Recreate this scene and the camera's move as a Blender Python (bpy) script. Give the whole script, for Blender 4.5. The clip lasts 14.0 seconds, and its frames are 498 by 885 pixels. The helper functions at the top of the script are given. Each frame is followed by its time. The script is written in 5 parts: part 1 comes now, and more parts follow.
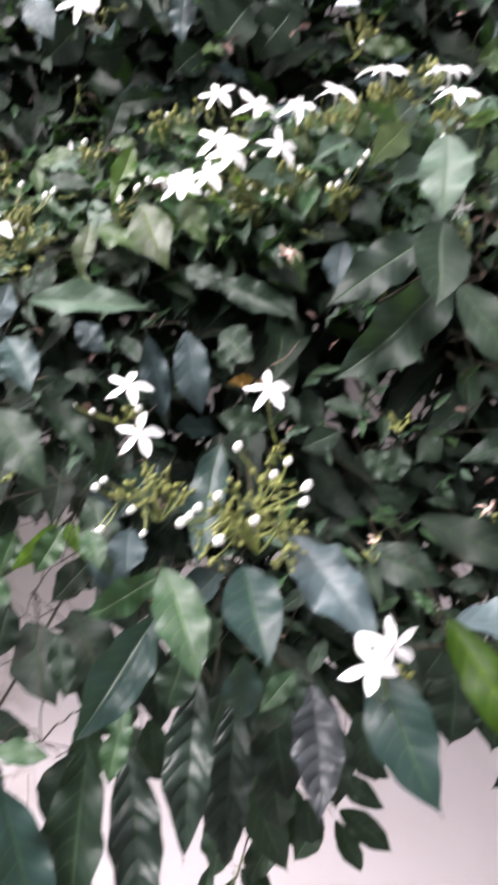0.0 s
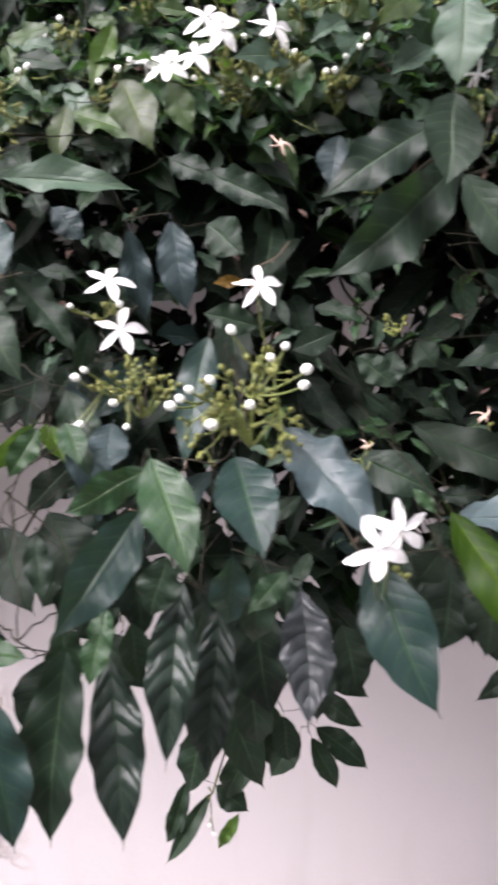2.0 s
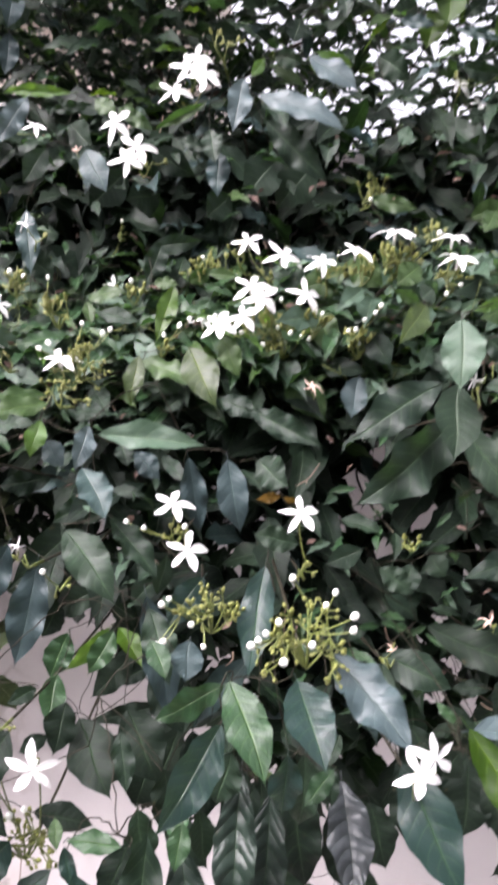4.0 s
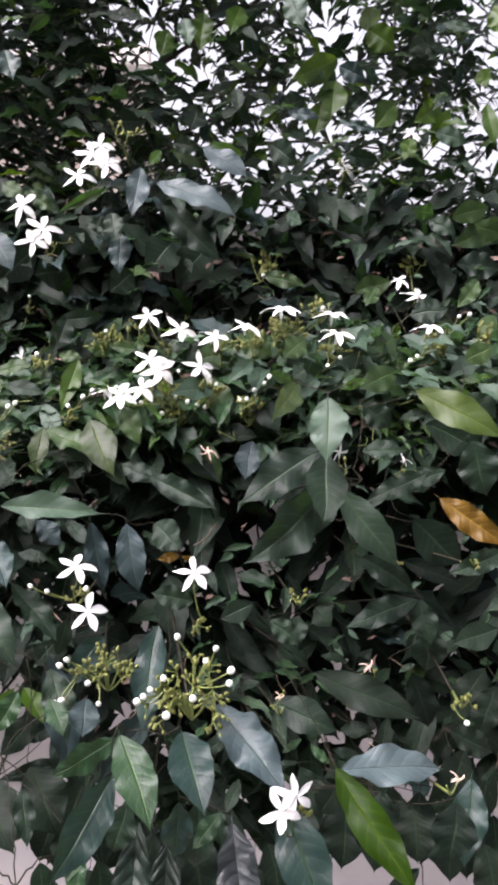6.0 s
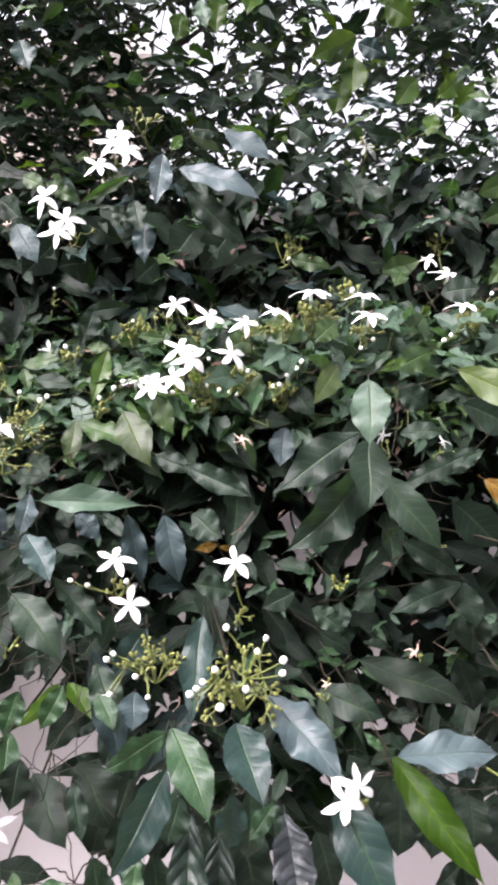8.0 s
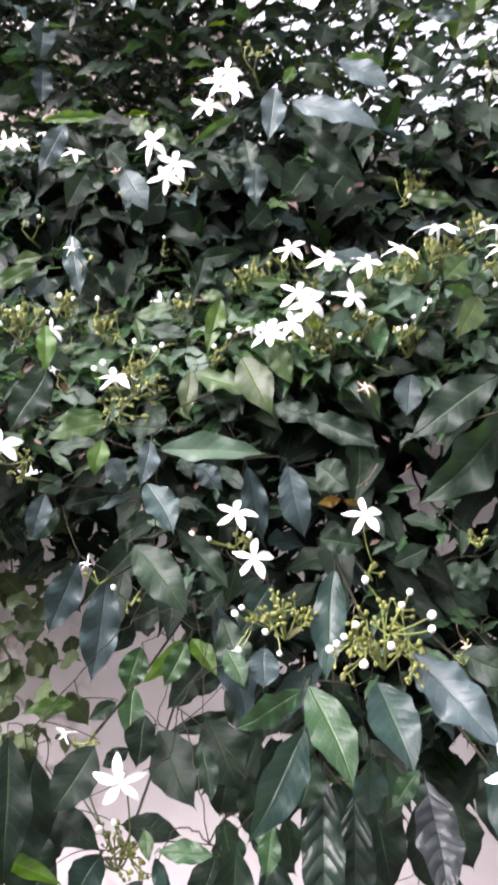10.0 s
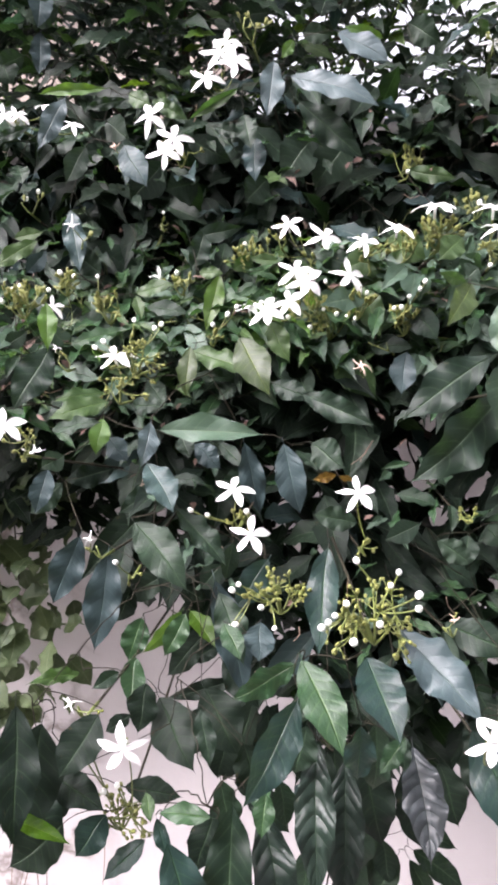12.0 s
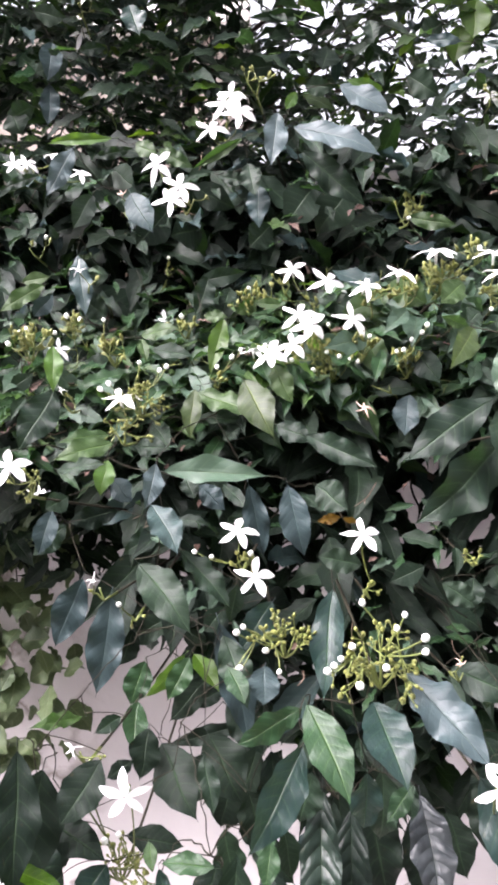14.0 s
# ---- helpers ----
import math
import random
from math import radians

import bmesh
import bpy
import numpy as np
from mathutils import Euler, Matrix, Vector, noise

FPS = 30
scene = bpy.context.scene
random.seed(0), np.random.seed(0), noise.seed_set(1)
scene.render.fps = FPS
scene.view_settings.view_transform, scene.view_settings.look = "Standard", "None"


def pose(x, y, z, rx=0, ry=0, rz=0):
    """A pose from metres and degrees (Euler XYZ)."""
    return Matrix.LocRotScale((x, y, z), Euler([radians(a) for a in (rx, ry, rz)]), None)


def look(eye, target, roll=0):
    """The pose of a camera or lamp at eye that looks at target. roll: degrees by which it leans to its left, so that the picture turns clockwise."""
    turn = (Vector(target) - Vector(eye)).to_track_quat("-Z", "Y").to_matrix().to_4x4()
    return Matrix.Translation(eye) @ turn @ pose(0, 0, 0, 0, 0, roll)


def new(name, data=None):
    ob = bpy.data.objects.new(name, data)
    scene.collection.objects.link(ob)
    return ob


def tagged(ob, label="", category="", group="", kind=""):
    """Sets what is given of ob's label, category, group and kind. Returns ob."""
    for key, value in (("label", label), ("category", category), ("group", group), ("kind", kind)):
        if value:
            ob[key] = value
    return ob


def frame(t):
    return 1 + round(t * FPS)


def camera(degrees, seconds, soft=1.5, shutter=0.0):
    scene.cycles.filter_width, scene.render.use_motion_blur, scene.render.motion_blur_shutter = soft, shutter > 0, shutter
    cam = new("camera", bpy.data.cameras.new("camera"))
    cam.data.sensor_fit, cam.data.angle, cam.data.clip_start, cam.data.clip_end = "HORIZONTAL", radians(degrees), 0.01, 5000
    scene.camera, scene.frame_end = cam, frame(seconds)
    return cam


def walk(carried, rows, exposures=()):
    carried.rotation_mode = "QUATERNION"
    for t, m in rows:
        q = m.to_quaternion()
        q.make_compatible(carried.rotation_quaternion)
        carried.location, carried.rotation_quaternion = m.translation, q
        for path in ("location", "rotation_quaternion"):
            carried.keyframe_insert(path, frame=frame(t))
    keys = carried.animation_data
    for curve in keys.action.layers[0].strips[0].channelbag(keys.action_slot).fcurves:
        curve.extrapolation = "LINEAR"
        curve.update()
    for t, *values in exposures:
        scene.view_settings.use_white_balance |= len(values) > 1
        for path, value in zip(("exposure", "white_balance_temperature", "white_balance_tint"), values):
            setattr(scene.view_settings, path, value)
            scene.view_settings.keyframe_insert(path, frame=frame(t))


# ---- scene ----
cam = camera(35.0, 14.0, soft=3.5, shutter=0.9)
PATH = [
    (0, (0.032, 0.077, 1.381), (-0.021, 2.009, 0.865), -0.9),
    (0.5, (0.009, 0.085, 1.361), (-0.116, 1.986, 0.753), -0.9),
    (0.8, (0.011, 0.09, 1.354), (-0.152, 1.985, 0.728), -0.72),
    (0.9, (0.012, 0.091, 1.351), (-0.143, 1.984, 0.719), -0.66),
    (1, (0.013, 0.093, 1.349), (-0.116, 1.984, 0.711), -0.6),
    (1.1, (0.019, 0.095, 1.347), (-0.063, 1.986, 0.707), -0.26),
    (1.2, (0.025, 0.096, 1.346), (-0.019, 1.988, 0.704), 0.03),
    (1.3, (0.03, 0.098, 1.344), (0.023, 1.99, 0.701), 0.3),
    (1.4, (0.033, 0.098, 1.344), (0.051, 1.991, 0.699), 0.48),
    (1.5, (0.035, 0.099, 1.343), (0.069, 1.992, 0.698), 0.6),
    (2, (0.019, 0.1, 1.34), (0.036, 1.989, 0.683), 0.6),
    (2.2, (0.007, 0.092, 1.35), (-0.006, 1.982, 0.694), 0.3),
    (4.3, (-0.03, -0.02, 1.463), (0.022, 1.953, 1.142), 1.3),
    (4.5, (-0.025, -0.027, 1.467), (0.065, 1.946, 1.155), 1.3),
    (5, (-0.006, -0.048, 1.469), (0.137, 1.926, 1.178), 1.2),
    (5.5, (0.004, -0.065, 1.477), (0.169, 1.909, 1.203), 0.7),
    (6, (0.006, -0.073, 1.489), (0.207, 1.901, 1.244), 0.5),
    (6.5, (-0.004, -0.076, 1.485), (0.219, 1.898, 1.252), 0.2),
    (7, (-0.011, -0.072, 1.482), (0.216, 1.902, 1.252), 0.4),
    (7.5, (-0.011, -0.056, 1.488), (0.196, 1.915, 1.221), -0.4),
    (8, (-0.016, -0.059, 1.486), (0.147, 1.916, 1.212), -1.5),
    (8.5, (-0.018, -0.055, 1.492), (0.106, 1.919, 1.196), -2.1),
    (9, (-0.04, -0.057, 1.493), (-0.023, 1.921, 1.198), -2.7),
    (9.2, (-0.048, -0.047, 1.483), (-0.071, 1.931, 1.189), -3.0),
    (11.3, (-0.041, -0.002, 1.447), (-0.14, 1.948, 1.012), -3.5),
    (11.5, (-0.041, -0.008, 1.457), (-0.138, 1.941, 1.02), -3.5),
    (12, (-0.041, -0.029, 1.48), (-0.126, 1.92, 1.041), -3.2),
    (12.5, (-0.043, -0.042, 1.487), (-0.127, 1.916, 1.089), -3.0),
    (13, (-0.043, -0.039, 1.489), (-0.127, 1.922, 1.105), -3.2),
    (13.5, (-0.045, -0.034, 1.489), (-0.13, 1.931, 1.126), -3.0),
    (14, (-0.044, -0.032, 1.48), (-0.127, 1.938, 1.146), -3.1),
]
walk(cam, [(t, look(eye, target, roll)) for t, eye, target, roll in PATH], [(t, stops, 6400, 23) for t, stops in ((0.0, 2.3), (0.5, 2.4), (1.0, 2.45), (1.5, 1.98), (2.0, 1.95), (4.5, 2.4), (5.0, 2.30), (5.5, 2.15), (6.0, 1.86), (6.5, 1.72), (7.5, 2.18), (9.0, 2.50), (11.5, 2.38), (14.0, 2.56))])

# ---- light ----
world = bpy.data.worlds.new("sky")
scene.world = world
world.use_nodes = True
wn = world.node_tree
sky = wn.nodes.new("ShaderNodeTexSky")
sky.sky_type, sky.sun_disc = "NISHITA", False
sky.sun_elevation, sky.sun_rotation = radians(56.5), radians(-116.5)
sky.air_density, sky.dust_density, sky.ozone_density = 1.0, 9.0, 1.0
grey = wn.nodes.new("ShaderNodeHueSaturation")
grey.inputs["Saturation"].default_value = 0.22
wn.links.new(sky.outputs[0], grey.inputs["Color"])
wn.links.new(grey.outputs[0], wn.nodes["Background"].inputs[0])
wn.nodes["Background"].inputs[1].default_value = 0.13
sun = new("sun", bpy.data.lights.new("sun", "SUN"))
sun.data.energy, sun.data.angle, sun.data.color = 1.3, radians(34), (1.0, 0.99, 0.97)
sun.matrix_world = look((-1.9, -0.95, 3.2), (0, 0, 0))


# ---- materials ----
def material(name):
    m = bpy.data.materials.new(name)
    m.use_nodes = True
    t = m.node_tree
    return m, t, t.nodes["Principled BSDF"]


def node(t, kind, *values, **attrs):
    n = t.nodes.new(kind)
    for key, value in attrs.items():
        if key == "op":
            n.operation = value
        elif key == "mode":
            n.blend_type = value
    for socket, value in zip(n.inputs, values):
        if isinstance(value, bpy.types.NodeSocket):
            t.links.new(value, socket)
        elif value is not None:
            socket.default_value = value
    return n


def calc(t, op, a, b=0.0):
    return node(t, "ShaderNodeMath", a, b, op=op).outputs[0]


def blend(t, factor, a, b):
    n = t.nodes.new("ShaderNodeMix")
    n.data_type = "RGBA"
    for socket, value in zip((n.inputs[0], n.inputs[6], n.inputs[7]), (factor, a, b)):
        if isinstance(value, bpy.types.NodeSocket):
            t.links.new(value, socket)
        else:
            socket.default_value = value
    return n.outputs[2]


def rough_noise(t, scale, detail=4.0, coords="Object"):
    tc = t.nodes.new("ShaderNodeTexCoord")
    n = t.nodes.new("ShaderNodeTexNoise")
    n.inputs["Scale"].default_value, n.inputs["Detail"].default_value = scale, detail
    t.links.new(tc.outputs[coords], n.inputs["Vector"])
    return n.outputs[0]


def leaf_material(name, dark, light, rib, through_colour, rough=0.36, glow=0.22, quilt=0.5, spots=0.0, shine=0.5):
    """A leaf with a pale midrib, pinnate side veins and quilted relief between them."""
    m, t, p = material(name)
    uv = t.nodes.new("ShaderNodeUVMap")
    sep = node(t, "ShaderNodeSeparateXYZ", uv.outputs[0])
    across = calc(t, "ABSOLUTE", calc(t, "SUBTRACT", calc(t, "MULTIPLY", sep.outputs[0], 2.0), 1.0))
    along = sep.outputs[1]
    bow = calc(t, "MULTIPLY", calc(t, "POWER", across, 1.4), 0.16)
    phase = calc(t, "MULTIPLY", calc(t, "SUBTRACT", along, bow), 9.0 * math.pi)
    ridge = calc(t, "ABSOLUTE", calc(t, "SINE", phase))
    vein = calc(t, "POWER", calc(t, "SUBTRACT", 1.0, ridge), 6.0)
    vein = calc(t, "MULTIPLY", vein, calc(t, "SUBTRACT", 1.0, calc(t, "POWER", across, 3.0)))
    mid = calc(t, "POWER", calc(t, "SUBTRACT", 1.0, across), 26.0)
    info, geo = t.nodes.new("ShaderNodeObjectInfo"), t.nodes.new("ShaderNodeNewGeometry")
    chance = calc(t, "FRACT", calc(t, "ADD", info.outputs["Random"], geo.outputs["Random Per Island"]))
    blotch = rough_noise(t, 3.0, 3.0, "UV")
    tone = calc(t, "MULTIPLY", calc(t, "ADD", chance, calc(t, "SUBTRACT", blotch, 0.5)), 0.9)
    base = blend(t, node(t, "ShaderNodeClamp", tone).outputs[0], (*dark, 1), (*light, 1))
    base = blend(t, calc(t, "MULTIPLY", vein, 0.45), base, (*rib, 1))
    base = blend(t, calc(t, "MULTIPLY", mid, 0.8), base, (*rib, 1))
    if spots:
        speck = calc(t, "GREATER_THAN", rough_noise(t, 9.0, 5.0, "UV"), 0.68)
        base = blend(t, calc(t, "MULTIPLY", speck, spots), base, (0.10, 0.06, 0.02, 1))
    t.links.new(base, p.inputs["Base Color"])
    fine = rough_noise(t, 40.0, 3.0, "UV")
    p.inputs["Specular IOR Level"].default_value = shine
    t.links.new(calc(t, "ADD", calc(t, "MULTIPLY", blotch, 0.22), rough - 0.10), p.inputs["Roughness"])
    height = calc(t, "ADD", calc(t, "MULTIPLY", calc(t, "POWER", ridge, 0.6), quilt), calc(t, "MULTIPLY", mid, -0.8))
    height = calc(t, "ADD", height, calc(t, "MULTIPLY", fine, 0.15))
    height = calc(t, "ADD", height, calc(t, "MULTIPLY", blotch, 0.35))
    height = calc(t, "ADD", height, calc(t, "MULTIPLY", rough_noise(t, 11.0, 2.0, "UV"), 0.3))
    bump = t.nodes.new("ShaderNodeBump")
    bump.inputs["Strength"].default_value, bump.inputs["Distance"].default_value = 0.6, 0.0024
    t.links.new(height, bump.inputs["Height"])
    t.links.new(bump.outputs[0], p.inputs["Normal"])
    trans = node(t, "ShaderNodeBsdfTranslucent", (*through_colour, 1))
    mix = node(t, "ShaderNodeMixShader", glow, p.outputs[0], trans.outputs[0])
    t.links.new(mix.outputs[0], t.nodes["Material Output"].inputs[0])
    return m


LEAVES = {
    "mature": leaf_material("leaf_mature", (0.0052, 0.0128, 0.0081), (0.0129, 0.0251, 0.0147), (0.0425, 0.0765, 0.0382), (0.037, 0.0925, 0.0185), 0.48, 0.13, 0.14, 0.12, 0.19),
    # Darker copy of mature: shade among the inner leaves is put into its colour.
    "old": leaf_material("leaf_shaded", (0.0049, 0.0095, 0.0069), (0.0094, 0.0149, 0.0100), (0.0255, 0.0459, 0.0229), (0.0185, 0.0462, 0.0092), 0.5, 0.09, 0.14, 0.2, 0.09),
    "deep": leaf_material("leaf_deep_green", (0.0067, 0.0176, 0.0165), (0.0138, 0.0308, 0.0272), (0.033, 0.0726, 0.033), (0.0332, 0.0996, 0.0249), 0.38, 0.16, 0.14, 0.1, 0.25),
    # Base greyed and blued to hold the sky's reflection, on top of real gloss.
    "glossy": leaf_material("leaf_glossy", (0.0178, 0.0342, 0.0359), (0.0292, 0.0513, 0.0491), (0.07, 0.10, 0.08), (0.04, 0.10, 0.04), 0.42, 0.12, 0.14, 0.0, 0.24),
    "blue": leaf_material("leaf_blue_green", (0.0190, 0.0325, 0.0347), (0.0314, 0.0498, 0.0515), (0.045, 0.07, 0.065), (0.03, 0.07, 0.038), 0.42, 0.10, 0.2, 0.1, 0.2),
    "quilted": leaf_material("leaf_quilted", (0.0066, 0.0135, 0.0099), (0.0120, 0.0218, 0.0160), (0.027, 0.045, 0.027), (0.019, 0.0475, 0.0142), 0.38, 0.06, 0.6, 0.1, 0.25),
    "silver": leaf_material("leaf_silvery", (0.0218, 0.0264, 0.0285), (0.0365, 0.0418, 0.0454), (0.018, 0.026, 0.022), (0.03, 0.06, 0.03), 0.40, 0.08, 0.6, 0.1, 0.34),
    # Sky reflection is painted in: a pale blue-grey base stands for the sheen.
    "sheen": leaf_material("leaf_painted_sheen", (0.0306, 0.0486, 0.0522), (0.0495, 0.0720, 0.0756), (0.075, 0.105, 0.095), (0.04, 0.09, 0.04), 0.44, 0.12, 0.2, 0.0, 0.32),
    "mid": leaf_material("leaf_mid_green", (0.0175, 0.0381, 0.0128), (0.0332, 0.0606, 0.0179), (0.068, 0.1224, 0.0272), (0.0672, 0.168, 0.0252), 0.44, 0.20, 0.12, 0.0, 0.25),
    "green": leaf_material("leaf_green", (0.0110, 0.0319, 0.0134), (0.0185, 0.0453, 0.0182), (0.06, 0.115, 0.035), (0.05, 0.13, 0.025), 0.38, 0.16, 0.14, 0.0, 0.25),
    # Lightened base: much of the sheen on upturned leaves is in this colour.
    "pale": leaf_material("leaf_pale", (0.0276, 0.0527, 0.0359), (0.0415, 0.0744, 0.0479), (0.0806, 0.1178, 0.0682), (0.081, 0.1701, 0.0486), 0.48, 0.20, 0.14, 0.0, 0.32),
    "palegreen": leaf_material("leaf_pale_green", (0.0170, 0.0297, 0.0095), (0.0239, 0.0408, 0.0126), (0.119, 0.161, 0.049), (0.153, 0.255, 0.0425), 0.40, 0.26, 0.14, 0.0, 0.26),
    "young": leaf_material("leaf_young", (0.0245, 0.0673, 0.0098), (0.0428, 0.0979, 0.0147), (0.0864, 0.1584, 0.0288), (0.1376, 0.2752, 0.0258), 0.46, 0.30, 0.14, 0.0, 0.32),
    "bright": leaf_material("leaf_bright", (0.0182, 0.0466, 0.0030), (0.0284, 0.0648, 0.0044), (0.08, 0.144, 0.016), (0.126, 0.234, 0.0135), 0.4, 0.32, 0.14, 0.0, 0.34),
    "lime": leaf_material("leaf_lime", (0.0075, 0.0210, 0.0008), (0.0130, 0.0340, 0.0012), (0.0640, 0.1152, 0.0100), (0.0750, 0.1700, 0.0040), 0.42, 0.26, 0.14, 0.0, 0.10),
    "youngpale": leaf_material("leaf_young_pale", (0.0292, 0.0516, 0.0092), (0.0404, 0.0662, 0.0134), (0.1188, 0.1716, 0.033), (0.1992, 0.2988, 0.0332), 0.42, 0.32, 0.14, 0.0, 0.33),
    "yellow": leaf_material("leaf_yellowing", (0.0810, 0.0394, 0.0027), (0.1053, 0.0591, 0.0045), (0.3375, 0.21, 0.0225), (0.3937, 0.245, 0.0175), 0.45, 0.14, 0.3, 0.5, 0.28),
    "dry": leaf_material("leaf_dry", (0.06, 0.038, 0.03), (0.19, 0.13, 0.11), (0.16, 0.10, 0.08), (0.15, 0.09, 0.07), 0.6, 0.2, 0.14, 0.2, 0.2),
    "olive": leaf_material("leaf_olive", (0.0255, 0.0470, 0.0187), (0.0788, 0.1092, 0.0475), (0.13, 0.15, 0.08), (0.12, 0.165, 0.055), 0.5, 0.2, 0.14, 0.2, 0.3),
}


def petal_material(name, colour, glow):
    m, t, p = material(name)
    n = rough_noise(t, 60.0, 3.0)
    t.links.new(blend(t, n, (*[c * 0.93 for c in colour], 1), (*colour, 1)), p.inputs["Base Color"])
    p.inputs["Roughness"].default_value = 0.55
    bump = t.nodes.new("ShaderNodeBump")
    bump.inputs["Strength"].default_value, bump.inputs["Distance"].default_value = 0.3, 0.001
    t.links.new(n, bump.inputs["Height"])
    t.links.new(bump.outputs[0], p.inputs["Normal"])
    trans = node(t, "ShaderNodeBsdfTranslucent", (*colour, 1))
    mix = node(t, "ShaderNodeMixShader", glow, p.outputs[0], trans.outputs[0])
    t.links.new(mix.outputs[0], t.nodes["Material Output"].inputs[0])
    return m


def plain_material(name, dark, light, scale, rough, bump_strength=0.4, distance=0.002):
    m, t, p = material(name)
    n = rough_noise(t, scale, 6.0)
    t.links.new(blend(t, n, (*dark, 1), (*light, 1)), p.inputs["Base Color"])
    p.inputs["Roughness"].default_value = rough
    bump = t.nodes.new("ShaderNodeBump")
    bump.inputs["Strength"].default_value, bump.inputs["Distance"].default_value = bump_strength, distance
    t.links.new(n, bump.inputs["Height"])
    t.links.new(bump.outputs[0], p.inputs["Normal"])
    return m


PETAL = petal_material("petal_white", (0.90, 0.90, 0.89), 0.25)
FADED = petal_material("petal_faded", (0.62, 0.46, 0.38), 0.2)
BUD = petal_material("bud_white", (0.88, 0.89, 0.84), 0.15)
GREEN_BUD = plain_material("bud_green", (0.08, 0.095, 0.013), (0.18, 0.19, 0.045), 90.0, 0.45)
STALK = plain_material("stalk_green", (0.06, 0.085, 0.016), (0.12, 0.14, 0.03), 60.0, 0.5)
TWIG = plain_material("twig", (0.009, 0.009, 0.006), (0.024, 0.02, 0.012), 80.0, 0.7)
DRY_STEM = plain_material("dry_stem", (0.12, 0.08, 0.055), (0.26, 0.19, 0.14), 60.0, 0.8)
TWIG.node_tree.nodes["Principled BSDF"].inputs["Specular IOR Level"].default_value = 0.15
BARK = plain_material("bark", (0.025, 0.016, 0.012), (0.075, 0.048, 0.034), 45.0, 0.85, 0.8, 0.004)
CONCRETE = plain_material("concrete", (0.14, 0.136, 0.130), (0.21, 0.204, 0.197), 9.0, 0.9, 0.5, 0.004)


def plaster():
    m, t, p = material("painted_plaster")
    wide, fine = rough_noise(t, 1.6, 5.0), rough_noise(t, 70.0, 6.0)
    tone = blend(t, wide, (0.535, 0.498, 0.503, 1), (0.64, 0.603, 0.608, 1))
    tc = t.nodes.new("ShaderNodeTexCoord")
    streak = node(t, "ShaderNodeVectorMath", tc.outputs["Object"], (14.0, 1.0, 1.3))
    streak.operation = "MULTIPLY"
    runs = t.nodes.new("ShaderNodeTexNoise")
    runs.inputs["Scale"].default_value, runs.inputs["Detail"].default_value = 1.0, 5.0
    t.links.new(streak.outputs[0], runs.inputs["Vector"])
    dirt = calc(t, "MULTIPLY", node(t, "ShaderNodeClamp", calc(t, "SUBTRACT", calc(t, "MULTIPLY", runs.outputs[0], 3.0), 1.6)).outputs[0], 0.16)
    tone = blend(t, dirt, tone, (0.33, 0.30, 0.30, 1))
    # a patch of brown cracks and old creeper marks on the wall's left part
    where = node(t, "ShaderNodeSeparateXYZ", tc.outputs["Object"])
    patch = node(t, "ShaderNodeClamp", calc(t, "MULTIPLY", calc(t, "ADD", calc(t, "MULTIPLY", where.outputs[0], -1.0), -0.42), 9.0)).outputs[0]
    marks = node(t, "ShaderNodeClamp", calc(t, "SUBTRACT", 1.0, calc(t, "MULTIPLY", calc(t, "ABSOLUTE", calc(t, "SUBTRACT", rough_noise(t, 7.0, 6.0), 0.5)), 22.0))).outputs[0]
    smudge = node(t, "ShaderNodeClamp", calc(t, "SUBTRACT", calc(t, "MULTIPLY", rough_noise(t, 4.0, 5.0), 4.0), 1.9)).outputs[0]
    tone = blend(t, calc(t, "MULTIPLY", patch, calc(t, "MULTIPLY", smudge, 0.6)), tone, (0.30, 0.255, 0.22, 1))
    tone = blend(t, calc(t, "MULTIPLY", patch, calc(t, "MULTIPLY", marks, 0.7)), tone, (0.11, 0.07, 0.05, 1))
    t.links.new(tone, p.inputs["Base Color"])
    p.inputs["Roughness"].default_value = 0.8
    bump = t.nodes.new("ShaderNodeBump")
    bump.inputs["Strength"].default_value, bump.inputs["Distance"].default_value = 0.35, 0.003
    t.links.new(fine, bump.inputs["Height"])
    t.links.new(bump.outputs[0], p.inputs["Normal"])
    return m


PLASTER = plaster()
PLASTER_DULL = plain_material("blocker_plaster", (0.33, 0.32, 0.305), (0.45, 0.435, 0.42), 4.0, 0.9, 0.5, 0.004)

# ---- shapes ----
rng = random.Random(7)


def mesh_object(name, bm, mats, parent=None):
    me = bpy.data.meshes.new(name)
    bm.to_mesh(me)
    bm.free()
    for m in mats:
        me.materials.append(m)
    for f in me.polygons:
        f.use_smooth = True
    ob = new(name, me)
    ob.parent = parent
    return ob


def tube(bm, points, r0, r1, sides=5, slot=0):
    """A round stem through the points, tapering from r0 to r1, with closed ends."""
    points = [Vector(p) for p in points]
    rings, last = [], len(points) - 1
    for i, p in enumerate(points):
        ahead = (points[min(i + 1, last)] - points[max(i - 1, 0)]).normalized()
        side = ahead.cross(Vector((0.31, 0.2, 0.93))).normalized()
        up = side.cross(ahead)
        r = r0 + (r1 - r0) * i / last
        rings.append([bm.verts.new(p + r * (math.cos(a) * side + math.sin(a) * up))
                      for a in (math.tau * k / sides for k in range(sides))])
    for a, b in zip(rings, rings[1:]):
        for k in range(sides):
            f = bm.faces.new((a[k], a[(k + 1) % sides], b[(k + 1) % sides], b[k]))
            f.material_index = slot
    bm.faces.new(rings[0][::-1]).material_index = slot
    bm.faces.new(rings[-1]).material_index = slot


